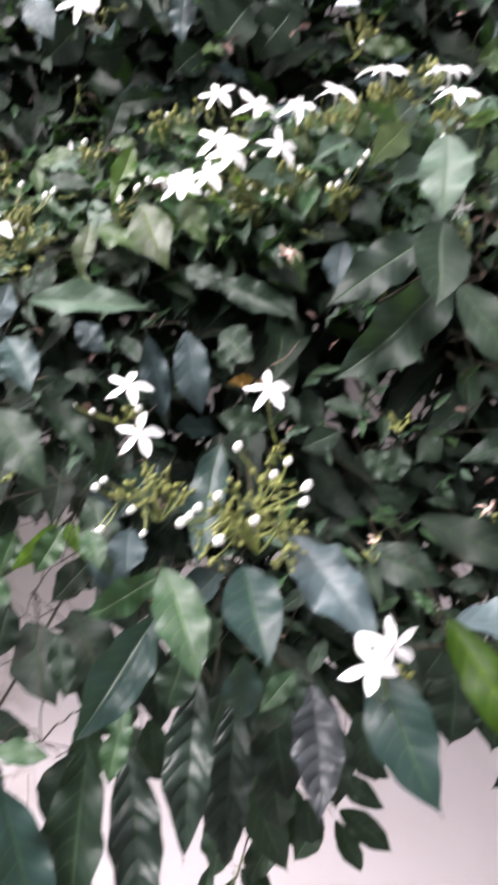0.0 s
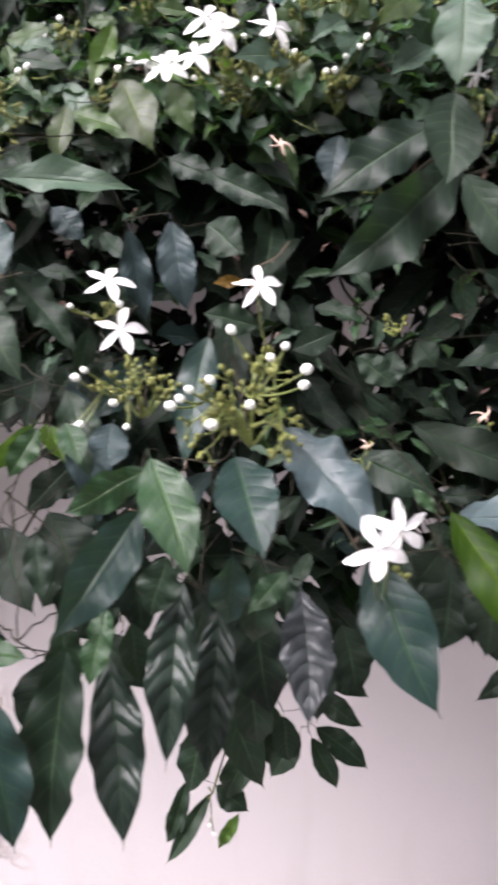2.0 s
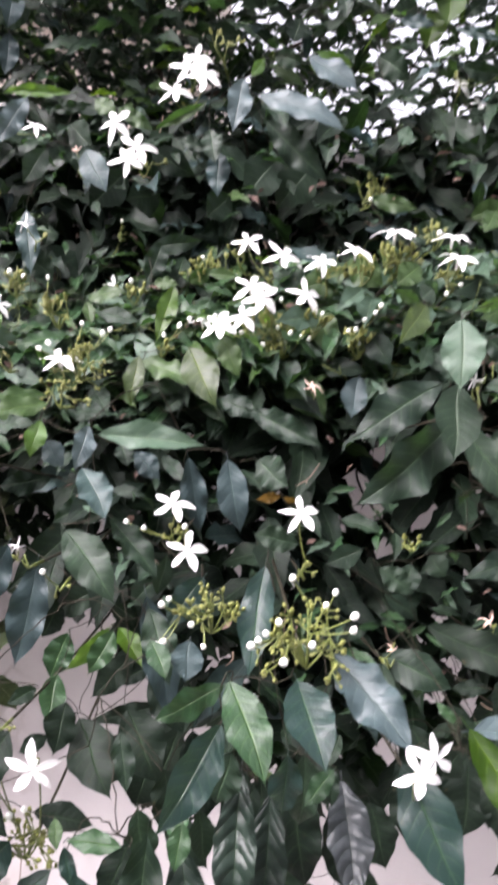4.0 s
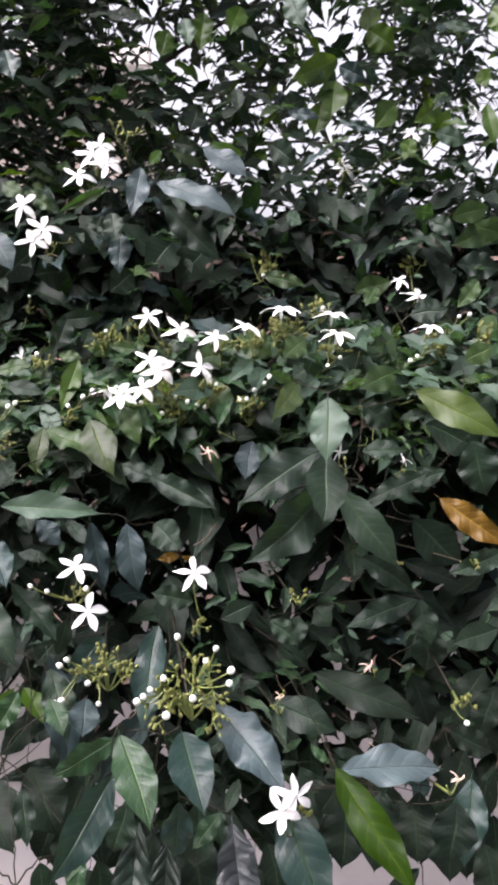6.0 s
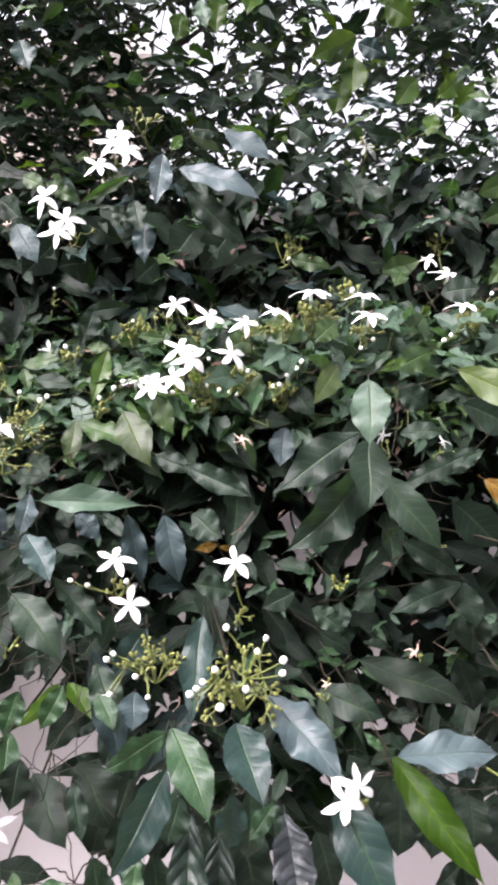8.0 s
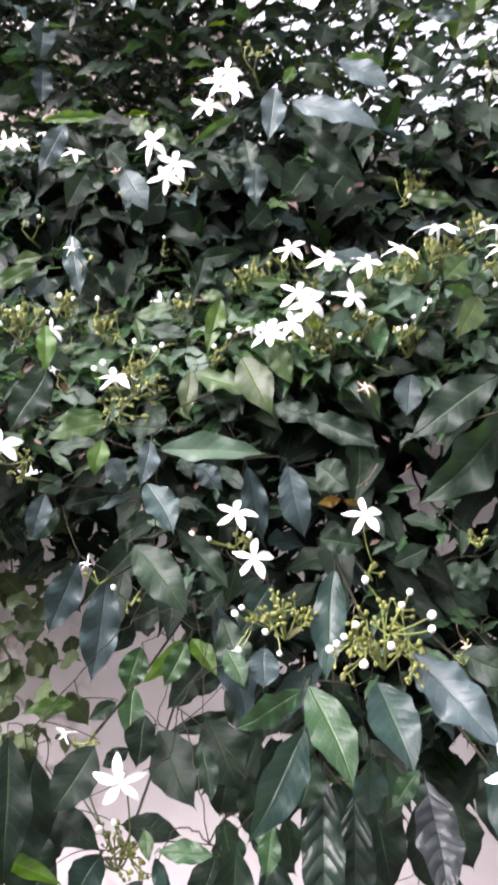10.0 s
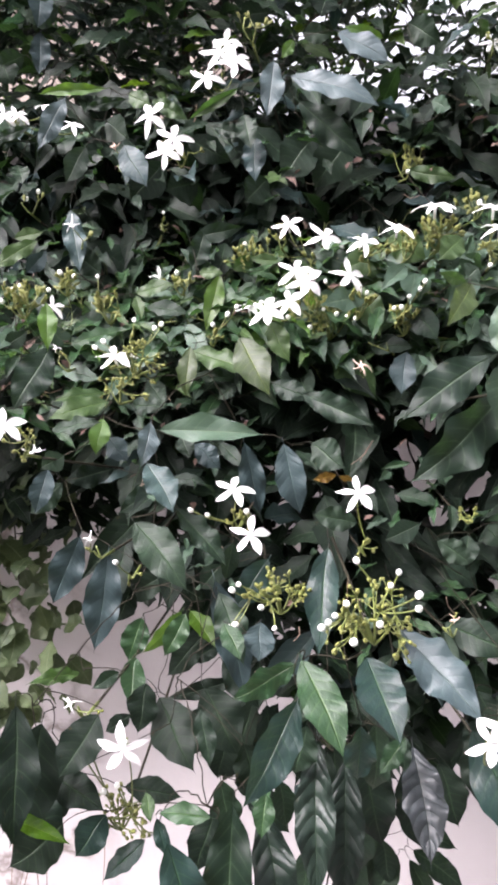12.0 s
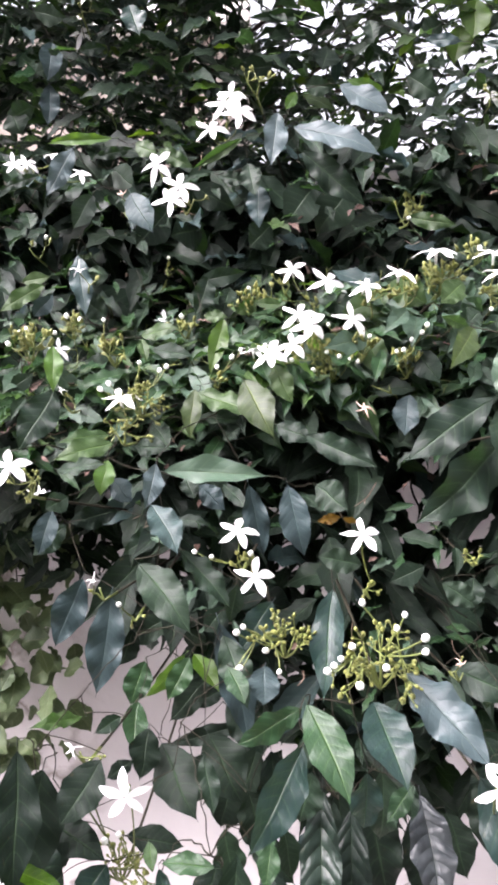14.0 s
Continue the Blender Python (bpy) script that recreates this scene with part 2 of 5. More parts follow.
def arc(a, b, sag, n=5):
    """Points from a to b, bowed by the vector sag in the middle."""
    a, b, sag = Vector(a), Vector(b), Vector(sag)
    return [a.lerp(b, i / n) + sag * (4 * (i / n) * (1 - i / n)) for i in range(n + 1)]


def leaf_outline(v):
    """Half width of a leaf at v of its length: oblong with a wedge foot and a thin drip tip."""
    v = min(1.0, max(0.0, v))
    body = math.sin(math.pi * min(1.0, v / 0.94) ** 0.94) ** 0.86 if 0 < v < 0.94 else 0.0
    tip = 0.26 * (1 - v) * min(1.0, v * 2)
    return (body ** 3 + tip ** 3) ** (1 / 3)


def leaf_bmesh(rows, cols, arch, fold, wave, quilt, twist, seed):
    """A leaf of length 1 along y and width 1 along x, facing z, with a wavy margin and a drooping tip."""
    r = random.Random(seed)
    bm = bmesh.new()
    uv = bm.loops.layers.uv.new("UVMap")
    ph = [r.uniform(0, math.tau) for _ in range(6)]
    bend, sway, nod = r.uniform(-0.10, 0.10), r.uniform(-0.03, 0.03), r.uniform(0.05, 0.30)
    waves = r.uniform(15.0, 22.0)
    grid = []
    for i in range(rows + 1):
        v = i / rows
        w = 0.5 * leaf_outline(v) + 0.003
        line = []
        for j in range(cols + 1):
            u = 2 * j / cols - 1
            lean = 1.7 if u > 0 else 0.0
            edge = 1 + (0.034 * math.sin(v * 31 + ph[0] + lean) + 0.045 * math.sin(v * 11 + ph[2] + lean)) * abs(u)
            x = u * w * edge + bend * math.sin(math.pi * v) * 0.5 + sway * math.sin(math.tau * v)
            z = arch * math.sin(math.pi * v) - arch * 0.3 * math.sin(2 * math.pi * v) - nod * max(0.0, v - 0.62) ** 1.6
            z += fold * abs(u) * w
            z += wave * math.sin(v * waves + ph[1] + (0.8 if u > 0 else 2.4)) * u * u * w * 1.6
            z += 0.5 * wave * math.sin(v * 7 + ph[4]) * u * w
            z += twist * u * w * (v - 0.3)
            z += quilt * math.sin(9 * math.pi * (v - 0.16 * abs(u) ** 1.4)) ** 2 * w * abs(u) * (1 - abs(u) ** 3) * 1.8
            line.append((bm.verts.new((x, v, z)), (u + 1) / 2, v))
        grid.append(line)
    for a, b in zip(grid, grid[1:]):
        for j in range(cols):
            four = (a[j], a[j + 1], b[j + 1], b[j])
            f = bm.faces.new([q[0] for q in four])
            for loop, q in zip(f.loops, four):
                loop[uv].uv = (q[1], q[2])
    return bm


LEAF_MESHES = {}


def leaf_mesh(kind, variant):
    key = (kind, variant)
    if key not in LEAF_MESHES:
        r = random.Random(variant * 17 + len(kind))
        quilted = kind in ("quilted", "silver")
        bm = leaf_bmesh(54 if quilted else 24, 8, r.uniform(0.02, 0.06), r.uniform(0.02, 0.15),
                        r.uniform(0.03, 0.085), 0.07 if quilted else 0.0, r.uniform(-0.12, 0.12), variant * 31 + 5)
        tube(bm, [(0, -0.09, -0.012), (0, -0.03, 0.0), (0, 0.10, 0.0)], 0.012, 0.006, 4)
        me = bpy.data.meshes.new("leaf")
        bm.to_mesh(me)
        bm.free()
        me.materials.append(LEAVES[kind])
        for f in me.polygons:
            f.use_smooth = True
        LEAF_MESHES[key] = me
    return LEAF_MESHES[key]


OPEN_SIDE = Vector((0.0, -0.03, 1.45))
SPRAYS = {}
LEAF_LABELS = {"yellow": "yellowing orange leaf", "bright": "bright lime-green leaf", "lime": "long lime-green young leaf", "quilted": "dark quilted hanging leaf with deep veins",
               "sheen": "leaf with sky sheen painted as a pale blue-grey", "silver": "silvery-grey hanging leaf with sunken veins", "blue": "dull blue-green leaf", "young": "fresh light-green young leaf", "youngpale": "pale yellow-green young leaf",
               "pale": "leaf with its sheen painted as a pale base", "palegreen": "pale yellow-green leaf", "glossy": "glossy leaf, sky reflection greyed into its green",
               "old": "leaf with shade darkened into its green", "mid": "mid-green leaf", "green": "mid-green leaf with a pale midrib"}
CLUSTERS = {}


def spray(thing, place):
    """A twig whose leaves spread from about this place."""
    ob = new("twig", bpy.data.meshes.new("twig"))
    ob.parent = thing
    SPRAYS[ob] = (Vector(place), [])
    return ob


def leaf(parent, kind, base, tip, width, roll):
    """One leaf blade from base to tip; roll turns its face up (or down) about its midrib."""
    base, tip = Vector(base), Vector(tip)
    run = (tip - base)
    ahead = run.normalized()
    side = ahead.cross(OPEN_SIDE - base.lerp(tip, 0.5)).normalized()
    face = side.cross(ahead)
    chance = random.Random(round(base.x * 9973 + base.z * 7919 + tip.x * 6131))
    roll += chance.uniform(-8, 8)
    turns = [Matrix.Rotation(radians(s * abs(roll)), 3, ahead) for s in (1, -1)]
    turns.sort(key=lambda q: (q @ face).z, reverse=roll > 0)
    side, face = turns[0] @ side, turns[0] @ face
    size = run.length
    ob = new("leaf", leaf_mesh(kind, chance.randrange(8)))
    if kind in LEAF_LABELS:
        tagged(ob, label=LEAF_LABELS[kind])
    ob.parent = parent
    m = Matrix.Identity(4)
    m.col[0].xyz, m.col[1].xyz, m.col[2].xyz, m.col[3].xyz = side * width * 0.79, run, face * size, base
    ob.matrix_basis = m
    SPRAYS[parent][1].append(base - ahead * size * 0.085 - face * size * 0.012)
    return ob


def petal(bm, angle, length, width, lift, curl, seed):
    r = random.Random(seed)
    ca, sa = math.cos(angle), math.sin(angle)
    grid = []
    n, k = 8, 4
    ph = r.uniform(0, 6)
    for i in range(n + 1):
        v = i / n
        w = width * (0.22 * (1 - v) + math.sin(math.pi * min(1.0, v) ** 1.08) ** 0.72 if v < 1 else 0.10)
        line = []
        for j in range(k + 1):
            u = 2 * j / k - 1
            x = 0.03 + v * length
            y = u * w * 0.5 + 0.10 * length * math.sin(v * 2.2)
            z = lift * v - curl * v * v + 0.05 * u * u * (1 - v) + 0.25 * u * w * (v - 0.1) + 0.018 * math.sin(v * 9 + ph + u * 2) * v
            line.append(bm.verts.new((x * ca - y * sa, x * sa + y * ca, z)))
        grid.append(line)
    for a, b in zip(grid, grid[1:]):
        for j in range(k):
            bm.faces.new((a[j], a[j + 1], b[j + 1], b[j]))


def flower_mesh(variant):
    """A five-petalled pinwheel flower of diameter 1, facing z, on its slender tube."""
    r = random.Random(40 + variant)
    bm = bmesh.new()
    for i in range(5):
        petal(bm, math.tau * i / 5 + r.uniform(-0.17, 0.17), r.uniform(0.44, 0.54), r.uniform(0.150, 0.200),
              r.uniform(-0.03, 0.16), r.uniform(0.0, 0.28), variant * 9 + i)
    tube(bm, [(0, 0, 0.02), (0, 0, -0.06), (0.01, 0.01, -0.30)], 0.055, 0.03, 6)
    tube(bm, [(0.01, 0.01, -0.30), (0.012, 0.01, -0.38)], 0.04, 0.03, 6, 1)
    me = bpy.data.meshes.new("flower")
    bm.to_mesh(me)
    bm.free()
    me.materials.append(PETAL)
    me.materials.append(STALK)
    for f in me.polygons:
        f.use_smooth = True
    return me


def wilted_mesh(variant):
    """A shrivelled flower: thin curled petals hanging from the tube."""
    r = random.Random(80 + variant)
    bm = bmesh.new()
    for i in range(5):
        a = math.tau * i / 5 + r.uniform(-0.4, 0.4)
        reach, drop = r.uniform(0.2, 0.48), r.uniform(-0.35, 0.2)
        bend = r.uniform(-0.9, 0.9)
        pts = [(math.cos(a + bend * s) * reach * s, math.sin(a + bend * s) * reach * s, drop * s * s + 0.1 * s) for s in (0, 0.3, 0.6, 0.85, 1)]
        tube(bm, pts, 0.05 * r.uniform(0.6, 1.3), 0.018, 4)
    tube(bm, [(0, 0, 0.03), (0, 0, -0.3)], 0.05, 0.03, 5)
    me = bpy.data.meshes.new("wilted_flower")
    bm.to_mesh(me)
    bm.free()
    for f in me.polygons:
        f.use_smooth = True
    return me


FLOWERS = [flower_mesh(i) for i in range(9)]
WILTED = [wilted_mesh(i) for i in range(6)]
for i, me in enumerate(WILTED):
    me.materials.append(PETAL if i % 2 else FADED)


def ball(bm, place, r, stretch, axis, rings=4, sides=6, slot=0):
    """A small bud: an egg drawn out along its axis."""
    turn = Vector((0, 0, 1)).rotation_difference(Vector(axis)).to_matrix()
    rows = []
    for i in range(rings + 1):
        a = math.pi * i / rings
        rr, z = r * math.sin(a), -r * stretch * math.cos(a)
        if i in (0, rings):
            rows.append([bm.verts.new(Vector(place) + turn @ Vector((0, 0, z)))])
        else:
            rows.append([bm.verts.new(Vector(place) + turn @ Vector((rr * math.cos(q), rr * math.sin(q), z)))
                         for q in (math.tau * k / sides for k in range(sides))])
    for a, b in zip(rows, rows[1:]):
        for k in range(sides):
            four = [a[k % len(a)], a[(k + 1) % len(a)], b[(k + 1) % len(b)], b[k % len(b)]]
            f = bm.faces.new(list(dict.fromkeys(four)))
            f.material_index = slot


bm = bmesh.new()
ball(bm, (0, 0, 0), 1.0, 1.15, (0, 0, 1), 8, 10)
BUD_MESH = bpy.data.meshes.new("bud")
bm.to_mesh(BUD_MESH)
bm.free()
BUD_MESH.materials.append(BUD)
bm = bmesh.new()
ball(bm, (0, 0, 0), 1.0, 1.25, (0, 0, 1), 4, 6)
GREEN_BUD_MESH = bpy.data.meshes.new("green_bud")
bm.to_mesh(GREEN_BUD_MESH)
bm.free()
GREEN_BUD_MESH.materials.append(GREEN_BUD)
for f in (*BUD_MESH.polygons, *GREEN_BUD_MESH.polygons):
    f.use_smooth = True


def cluster(thing, place, greens, radius):
    """A flower stalk that branches into many stalked buds about this place."""
    ob = new("flower_stalk", bpy.data.meshes.new("flower_stalk"))
    ob.parent = thing
    CLUSTERS[ob] = (Vector(place), greens, radius, [])
    return ob


def facing(el, az, spin):
    """A turn that brings z to the direction with this elevation, az degrees round from the front."""
    e, a = radians(el), radians(az)
    z = Vector((math.sin(a) * math.cos(e), -math.cos(a) * math.cos(e), math.sin(e)))
    return Vector((0, 0, 1)).rotation_difference(z).to_matrix() @ Matrix.Rotation(radians(spin), 3, "Z"), z


def flower(parent, place, size, el, az, spin):
    turn, z = facing(el, az, spin)
    ob = new("flower", FLOWERS[round(abs(place[0]) * 9973 + place[2] * 7919) % 9])
    ob.parent = parent
    ob.matrix_basis = Matrix.LocRotScale(Vector(place), turn.to_quaternion(), Vector((size, size, size)))
    CLUSTERS[parent][3].append((Vector(place) - z * size * 0.38, 0.0009))


def wilted(parent, place, size, el, az, spin):
    turn, z = facing(el, az, spin)
    ob = tagged(new("wilted_flower", WILTED[rng.randrange(6)]), label="wilted pinkish-white flower")
    ob.parent = parent
    ob.matrix_basis = Matrix.LocRotScale(Vector(place), turn.to_quaternion(), Vector((size, size, size)))
    CLUSTERS[parent][3].append((Vector(place) - z * size * 0.3, 0.0008))


def bud(parent, place):
    place = Vector(place)
    axis = (place - CLUSTERS[parent][0]).normalized()
    r = 0.0028 * rng.uniform(0.8, 1.15)
    ob = tagged(new("bud", BUD_MESH), label="round white flower bud")
    ob.parent = parent
    ob.matrix_basis = Matrix.LocRotScale(place, Vector((0, 0, 1)).rotation_difference(axis), Vector((r, r, r)))
    CLUSTERS[parent][3].append((place - axis * r * 0.8, 0.0008))


# woody stems of the shrub: foot, then the way up
STEMS = [[(0.95, 1.15, -0.32), (0.92, 1.15, 0.4), (0.62, 1.14, 1.0), (0.25, 1.10, 1.18), (0.05, 1.08, 1.3), (0.0, 1.12, 1.55)],
         [(1.02, 1.2, -0.32), (1.0, 1.2, 0.5), (0.75, 1.18, 1.15), (0.45, 1.15, 1.38), (0.36, 1.18, 1.66)],
         [(-1.0, 1.2, -0.32), (-0.98, 1.2, 0.5), (-0.75, 1.2, 1.1), (-0.40, 1.18, 1.32), (-0.26, 1.22, 1.66)],
         [(0.9, 1.18, -0.32), (0.86, 1.18, 0.4), (0.55, 1.14, 0.93), (0.22, 1.12, 1.02), (0.05, 1.10, 1.10), (-0.12, 1.10, 1.18)],
         [(-0.95, 1.28, -0.32), (-0.92, 1.28, 0.6), (-0.6, 1.3, 1.25), (-0.28, 1.28, 1.55), (-0.15, 1.25, 1.72)],
         [(1.05, 1.3, -0.32), (1.0, 1.3, 0.8), (0.75, 1.3, 1.45), (0.5, 1.28, 1.62), (0.36, 1.25, 1.72)]]


def stem_point(p):
    """The nearest place on the woody stems, a little above p where the twigs hang, else below it."""
    best = None
    for s in STEMS:
        for a, b in zip(s, s[1:]):
            for k in range(5):
                q = Vector(a).lerp(Vector(b), k / 4)
                d = (q - (p + Vector((0, 0, 0.06 if p.x < -0.06 else -0.06)))).length + (0.6 if q.z < 0.97 else 0.0)
                if best is None or d < best[0]:
                    best = (d, q)
    return best[1]


def nearest(joined, rest):
    """The closest pair of a place that is joined to the wood and one that is not."""
    best = None
    for q in joined:
        for e in rest:
            d = (q - e).length
            if best is None or d < best[0]:
                best = (d, q, e)
    return best[1], best[2]


def grow_twigs():
    """Give each twig its wood: it branches from leaf to leaf, outward from the woody stem."""
    for ob, (place, ends) in SPRAYS.items():
        bm = bmesh.new()
        root, sag = stem_point(place), 0.13
        if place.x < -0.05 and place.z < 1.2:
            # the low twigs branch from the next twig above them
            above = min((q for q, _ in SPRAYS.values() if q.z > place.z + 0.015), key=lambda q: (q - place).length)
            if (above - place).length < 0.25:
                root, sag = above, 0.02
        path = arc(root, place, (rng.uniform(-0.03, 0.03) * sag * 8, sag, rng.uniform(0.0, 0.3) * sag), 12)
        rough = min(0.003, 0.010 * (place - root).length)
        path = path[:1] + [p + Vector((rng.gauss(0, rough), rng.gauss(0, rough), rng.gauss(0, rough))) for p in path[1:-1]] + path[-1:]
        tube(bm, path, 0.0007, 0.0005, 5)
        joined, rest = list(path[8:]), list(ends)
        while rest:
            q, e = nearest(joined, rest)
            way = arc(q, e, (rng.uniform(-0.006, 0.006), 0.006, rng.uniform(-0.008, 0.002)), 4)
            tube(bm, way, 0.0006, 0.0004, 5)
            joined += way[1:]
            rest.remove(e)
        bm.to_mesh(ob.data)
        bm.free()
        ob.data.materials.append(TWIG)
        for f in ob.data.polygons:
            f.use_smooth = True


def grow_clusters():
    """Give each flower stalk its branches and small green buds."""
    for ob, (place, greens, radius, ends) in CLUSTERS.items():
        bm = bmesh.new()
        root = stem_point(place)
        path = arc(root, place, (rng.uniform(-0.03, 0.03), 0.10, rng.uniform(-0.04, 0.02)), 9)
        neck = place + (path[-2] - place).normalized() * min(0.03, (path[-2] - place).length * 0.8)
        tube(bm, path[:9] + [neck], 0.0018, 0.0014, 5, 1)
        tube(bm, [neck, place], 0.0016, 0.0014, 5)
        # main branches, then small forks over a dome, each with a few short-stalked buds
        mains = [place + Vector((rng.uniform(-0.5, 0.5), rng.uniform(-0.35, 0.25), rng.uniform(0.35, 0.75))) * radius for _ in range(max(2, greens // 12))]
        for q in mains:
            tube(bm, arc(place, q, (0, 0, -0.08 * radius), 4), 0.0012, 0.0009, 5)
        forks = []
        for _ in range(max(2, greens // 3)):
            if place.z > 1.38:
                w = Vector((rng.gauss(0, 0.42), rng.gauss(-0.15, 0.3), 0.9)).normalized()
                e = place + w * radius * rng.uniform(0.5, 1.35)
            else:
                w = Vector((rng.gauss(0, 0.75), rng.gauss(-0.25, 0.5), rng.gauss(0.55, 0.45))).normalized()
                e = place + Vector((0, 0, 0.3 * radius)) + w * radius * rng.uniform(0.45, 0.95)
            q = min(mains, key=lambda m: (m - e).length)
            tube(bm, arc(q, e, (0, 0, -0.10 * (e - q).length), 4), 0.0008, 0.0006, 4)
            forks.append((e, (e - q).normalized()))
        for e, r in ends:
            q = min([f for f, _ in forks] + mains, key=lambda w: (w - e).length + 0.5 * max(0.0, w.z - e.z))
            tube(bm, arc(q, e, (rng.uniform(-0.002, 0.002), 0.002, -0.08 * (e - q).length), 5), 0.0007, r * 0.9, 4)
        for k in range(greens):
            q, ahead = forks[k % len(forks)]
            spread, lift = (0.35, 0.5) if place.z > 1.38 else (0.6, 0.1)
            w = (ahead + Vector((rng.gauss(0, spread), rng.gauss(0, spread), rng.gauss(lift, spread)))).normalized()
            e = q + w * radius * rng.uniform(0.10, 0.30)
            tube(bm, [q, q.lerp(e, 0.5), e], 0.0006, 0.0005, 4)
            small = new("green_bud", GREEN_BUD_MESH)
            small.parent, r = ob, rng.uniform(0.0011, 0.0021)
            small.matrix_basis = Matrix.LocRotScale(e, Vector((0, 0, 1)).rotation_difference(e - q), Vector((r, r, r * (1.7 if place.z > 1.38 else 1.1))))
        bm.to_mesh(ob.data)
        bm.free()
        ob.data.materials.append(STALK)
        ob.data.materials.append(TWIG)
        for f in ob.data.polygons:
            f.use_smooth = True


# ---- the setting ----
def box(name, low, high, mat, bevel=0.0):
    bm = bmesh.new()
    bmesh.ops.create_cube(bm, size=1.0)
    for v in bm.verts:
        v.co = Vector([low[i] + (v.co[i] + 0.5) * (high[i] - low[i]) for i in range(3)])
    if bevel:
        bmesh.ops.bevel(bm, geom=bm.edges[:], offset=bevel, segments=2, affect="EDGES")
    ob = mesh_object(name, bm, [mat])
    for f in ob.data.polygons:
        f.use_smooth = False
    return ob


GROUND_Z = -0.3
bm = bmesh.new()
bmesh.ops.create_grid(bm, x_segments=60, y_segments=60, size=300)
for v in bm.verts:
    v.co.z = GROUND_Z + 0.01 * noise.noise(v.co * 0.7)
tagged(mesh_object("ground", bm, [CONCRETE]), "grey weathered concrete yard along the wall", "ground", kind="structure")
tagged(box("wall_north", (-6.0, 1.42, GROUND_Z - 0.1), (6.0, 1.57, 1.66), PLASTER), "pinkish-white painted plaster garden wall, lightly stained", "wall", kind="structure")
tagged(box("trim", (-6.0, 1.40, 1.66), (6.0, 1.59, 1.71), PLASTER, 0.006), "pale plastered coping along the garden wall", "coping", kind="structure")

# Unseen wall, added behind the viewpoint to block low sky light from the front.
tagged(box("blocker_wall", (-6.0, -3.0, GROUND_Z - 0.1), (6.0, -2.8, 5.5), PLASTER_DULL), "plain unseen wall facing the shrub, added to cut sky light", "wall", kind="structure")

house = tagged(new("house"), "far beige plastered house beyond the garden wall", "house")
HOUSE = plain_material("house_plaster", (0.26, 0.22, 0.19), (0.36, 0.31, 0.27), 3.0, 0.85)
ROOF = plain_material("roof_slab", (0.45, 0.42, 0.40), (0.60, 0.57, 0.54), 3.0, 0.85)
box("wall", (-7.0, 8.0, GROUND_Z - 0.1), (-0.40, 13.0, 4.05), HOUSE).parent = house
box("roof", (-7.3, 7.7, 4.05), (-0.15, 13.3, 4.25), ROOF, 0.02).parent = house

# ---- the flowering shrub ----
shrub = tagged(new("flowering_shrub"), "tall shrub with glossy dark-green leaves and white pinwheel flowers", "shrub")
shrub.location = (0, 0, 0)

twig = spray(shrub, (0.001, 0.540, 1.173))
leaf(twig, "green", (-0.034, 0.526, 1.182), (-0.008, 0.462, 1.138), 0.040, 10)
leaf(twig, "deep", (0.015, 0.521, 1.185), (0.031, 0.455, 1.153), 0.044, 8)
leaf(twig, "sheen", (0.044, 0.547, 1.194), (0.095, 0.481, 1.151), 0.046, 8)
leaf(twig, "deep", (-0.039, 0.513, 1.155), (-0.082, 0.460, 1.101), 0.042, -15)
leaf(twig, "green", (-0.038, 0.550, 1.166), (-0.094, 0.550, 1.134), 0.031, -25)
leaf(twig, "deep", (0.013, 0.560, 1.102), (0.010, 0.570, 1.041), 0.034, 0)
leaf(twig, "green", (0.048, 0.550, 1.096), (0.023, 0.530, 1.077), 0.021, 10)
leaf(twig, "deep", (-0.005, 0.640, 1.230), (-0.020, 0.580, 1.153), 0.037, 10)
leaf(twig, "green", (-0.067, 0.520, 1.072), (-0.072, 0.500, 1.044), 0.022, 0)
twig = spray(shrub, (-0.086, 0.550, 1.053))
leaf(twig, "mature", (-0.097, 0.550, 1.038), (-0.106, 0.500, 0.916), 0.054, 5)
leaf(twig, "quilted", (-0.073, 0.570, 1.018), (-0.057, 0.500, 0.914), 0.048, 0)
leaf(twig, "green", (-0.076, 0.570, 1.060), (-0.070, 0.540, 1.030), 0.024, -10)
leaf(twig, "mature", (-0.058, 0.580, 1.039), (-0.052, 0.570, 0.997), 0.029, 20)
leaf(twig, "mature", (-0.125, 0.600, 1.098), (-0.116, 0.570, 1.059), 0.024, 0)
leaf(twig, "mature", (-0.111, 0.600, 1.026), (-0.104, 0.580, 0.977), 0.039, 20)
twig = spray(shrub, (-0.010, 0.580, 1.065))
leaf(twig, "quilted", (-0.023, 0.600, 1.061), (-0.032, 0.530, 0.953), 0.044, 8)
leaf(twig, "quilted", (0.003, 0.620, 1.028), (-0.007, 0.570, 0.910), 0.048, 8)
leaf(twig, "mature", (-0.032, 0.580, 1.091), (-0.044, 0.580, 1.043), 0.037, 10)
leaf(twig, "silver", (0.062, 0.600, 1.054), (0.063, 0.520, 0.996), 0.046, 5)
leaf(twig, "mature", (0.032, 0.620, 1.066), (0.028, 0.620, 0.993), 0.038, 0)
leaf(twig, "mature", (0.048, 0.580, 1.083), (0.050, 0.570, 1.049), 0.019, 0)
twig = spray(shrub, (0.024, 0.950, 0.755))
leaf(twig, "mature", (-0.015, 0.950, 0.739), (0.054, 0.930, 0.563), 0.070, 10)
leaf(twig, "mature", (0.024, 0.930, 0.777), (0.042, 0.920, 0.638), 0.068, -10)
leaf(twig, "mature", (-0.027, 0.950, 0.661), (-0.050, 0.930, 0.556), 0.059, 0)
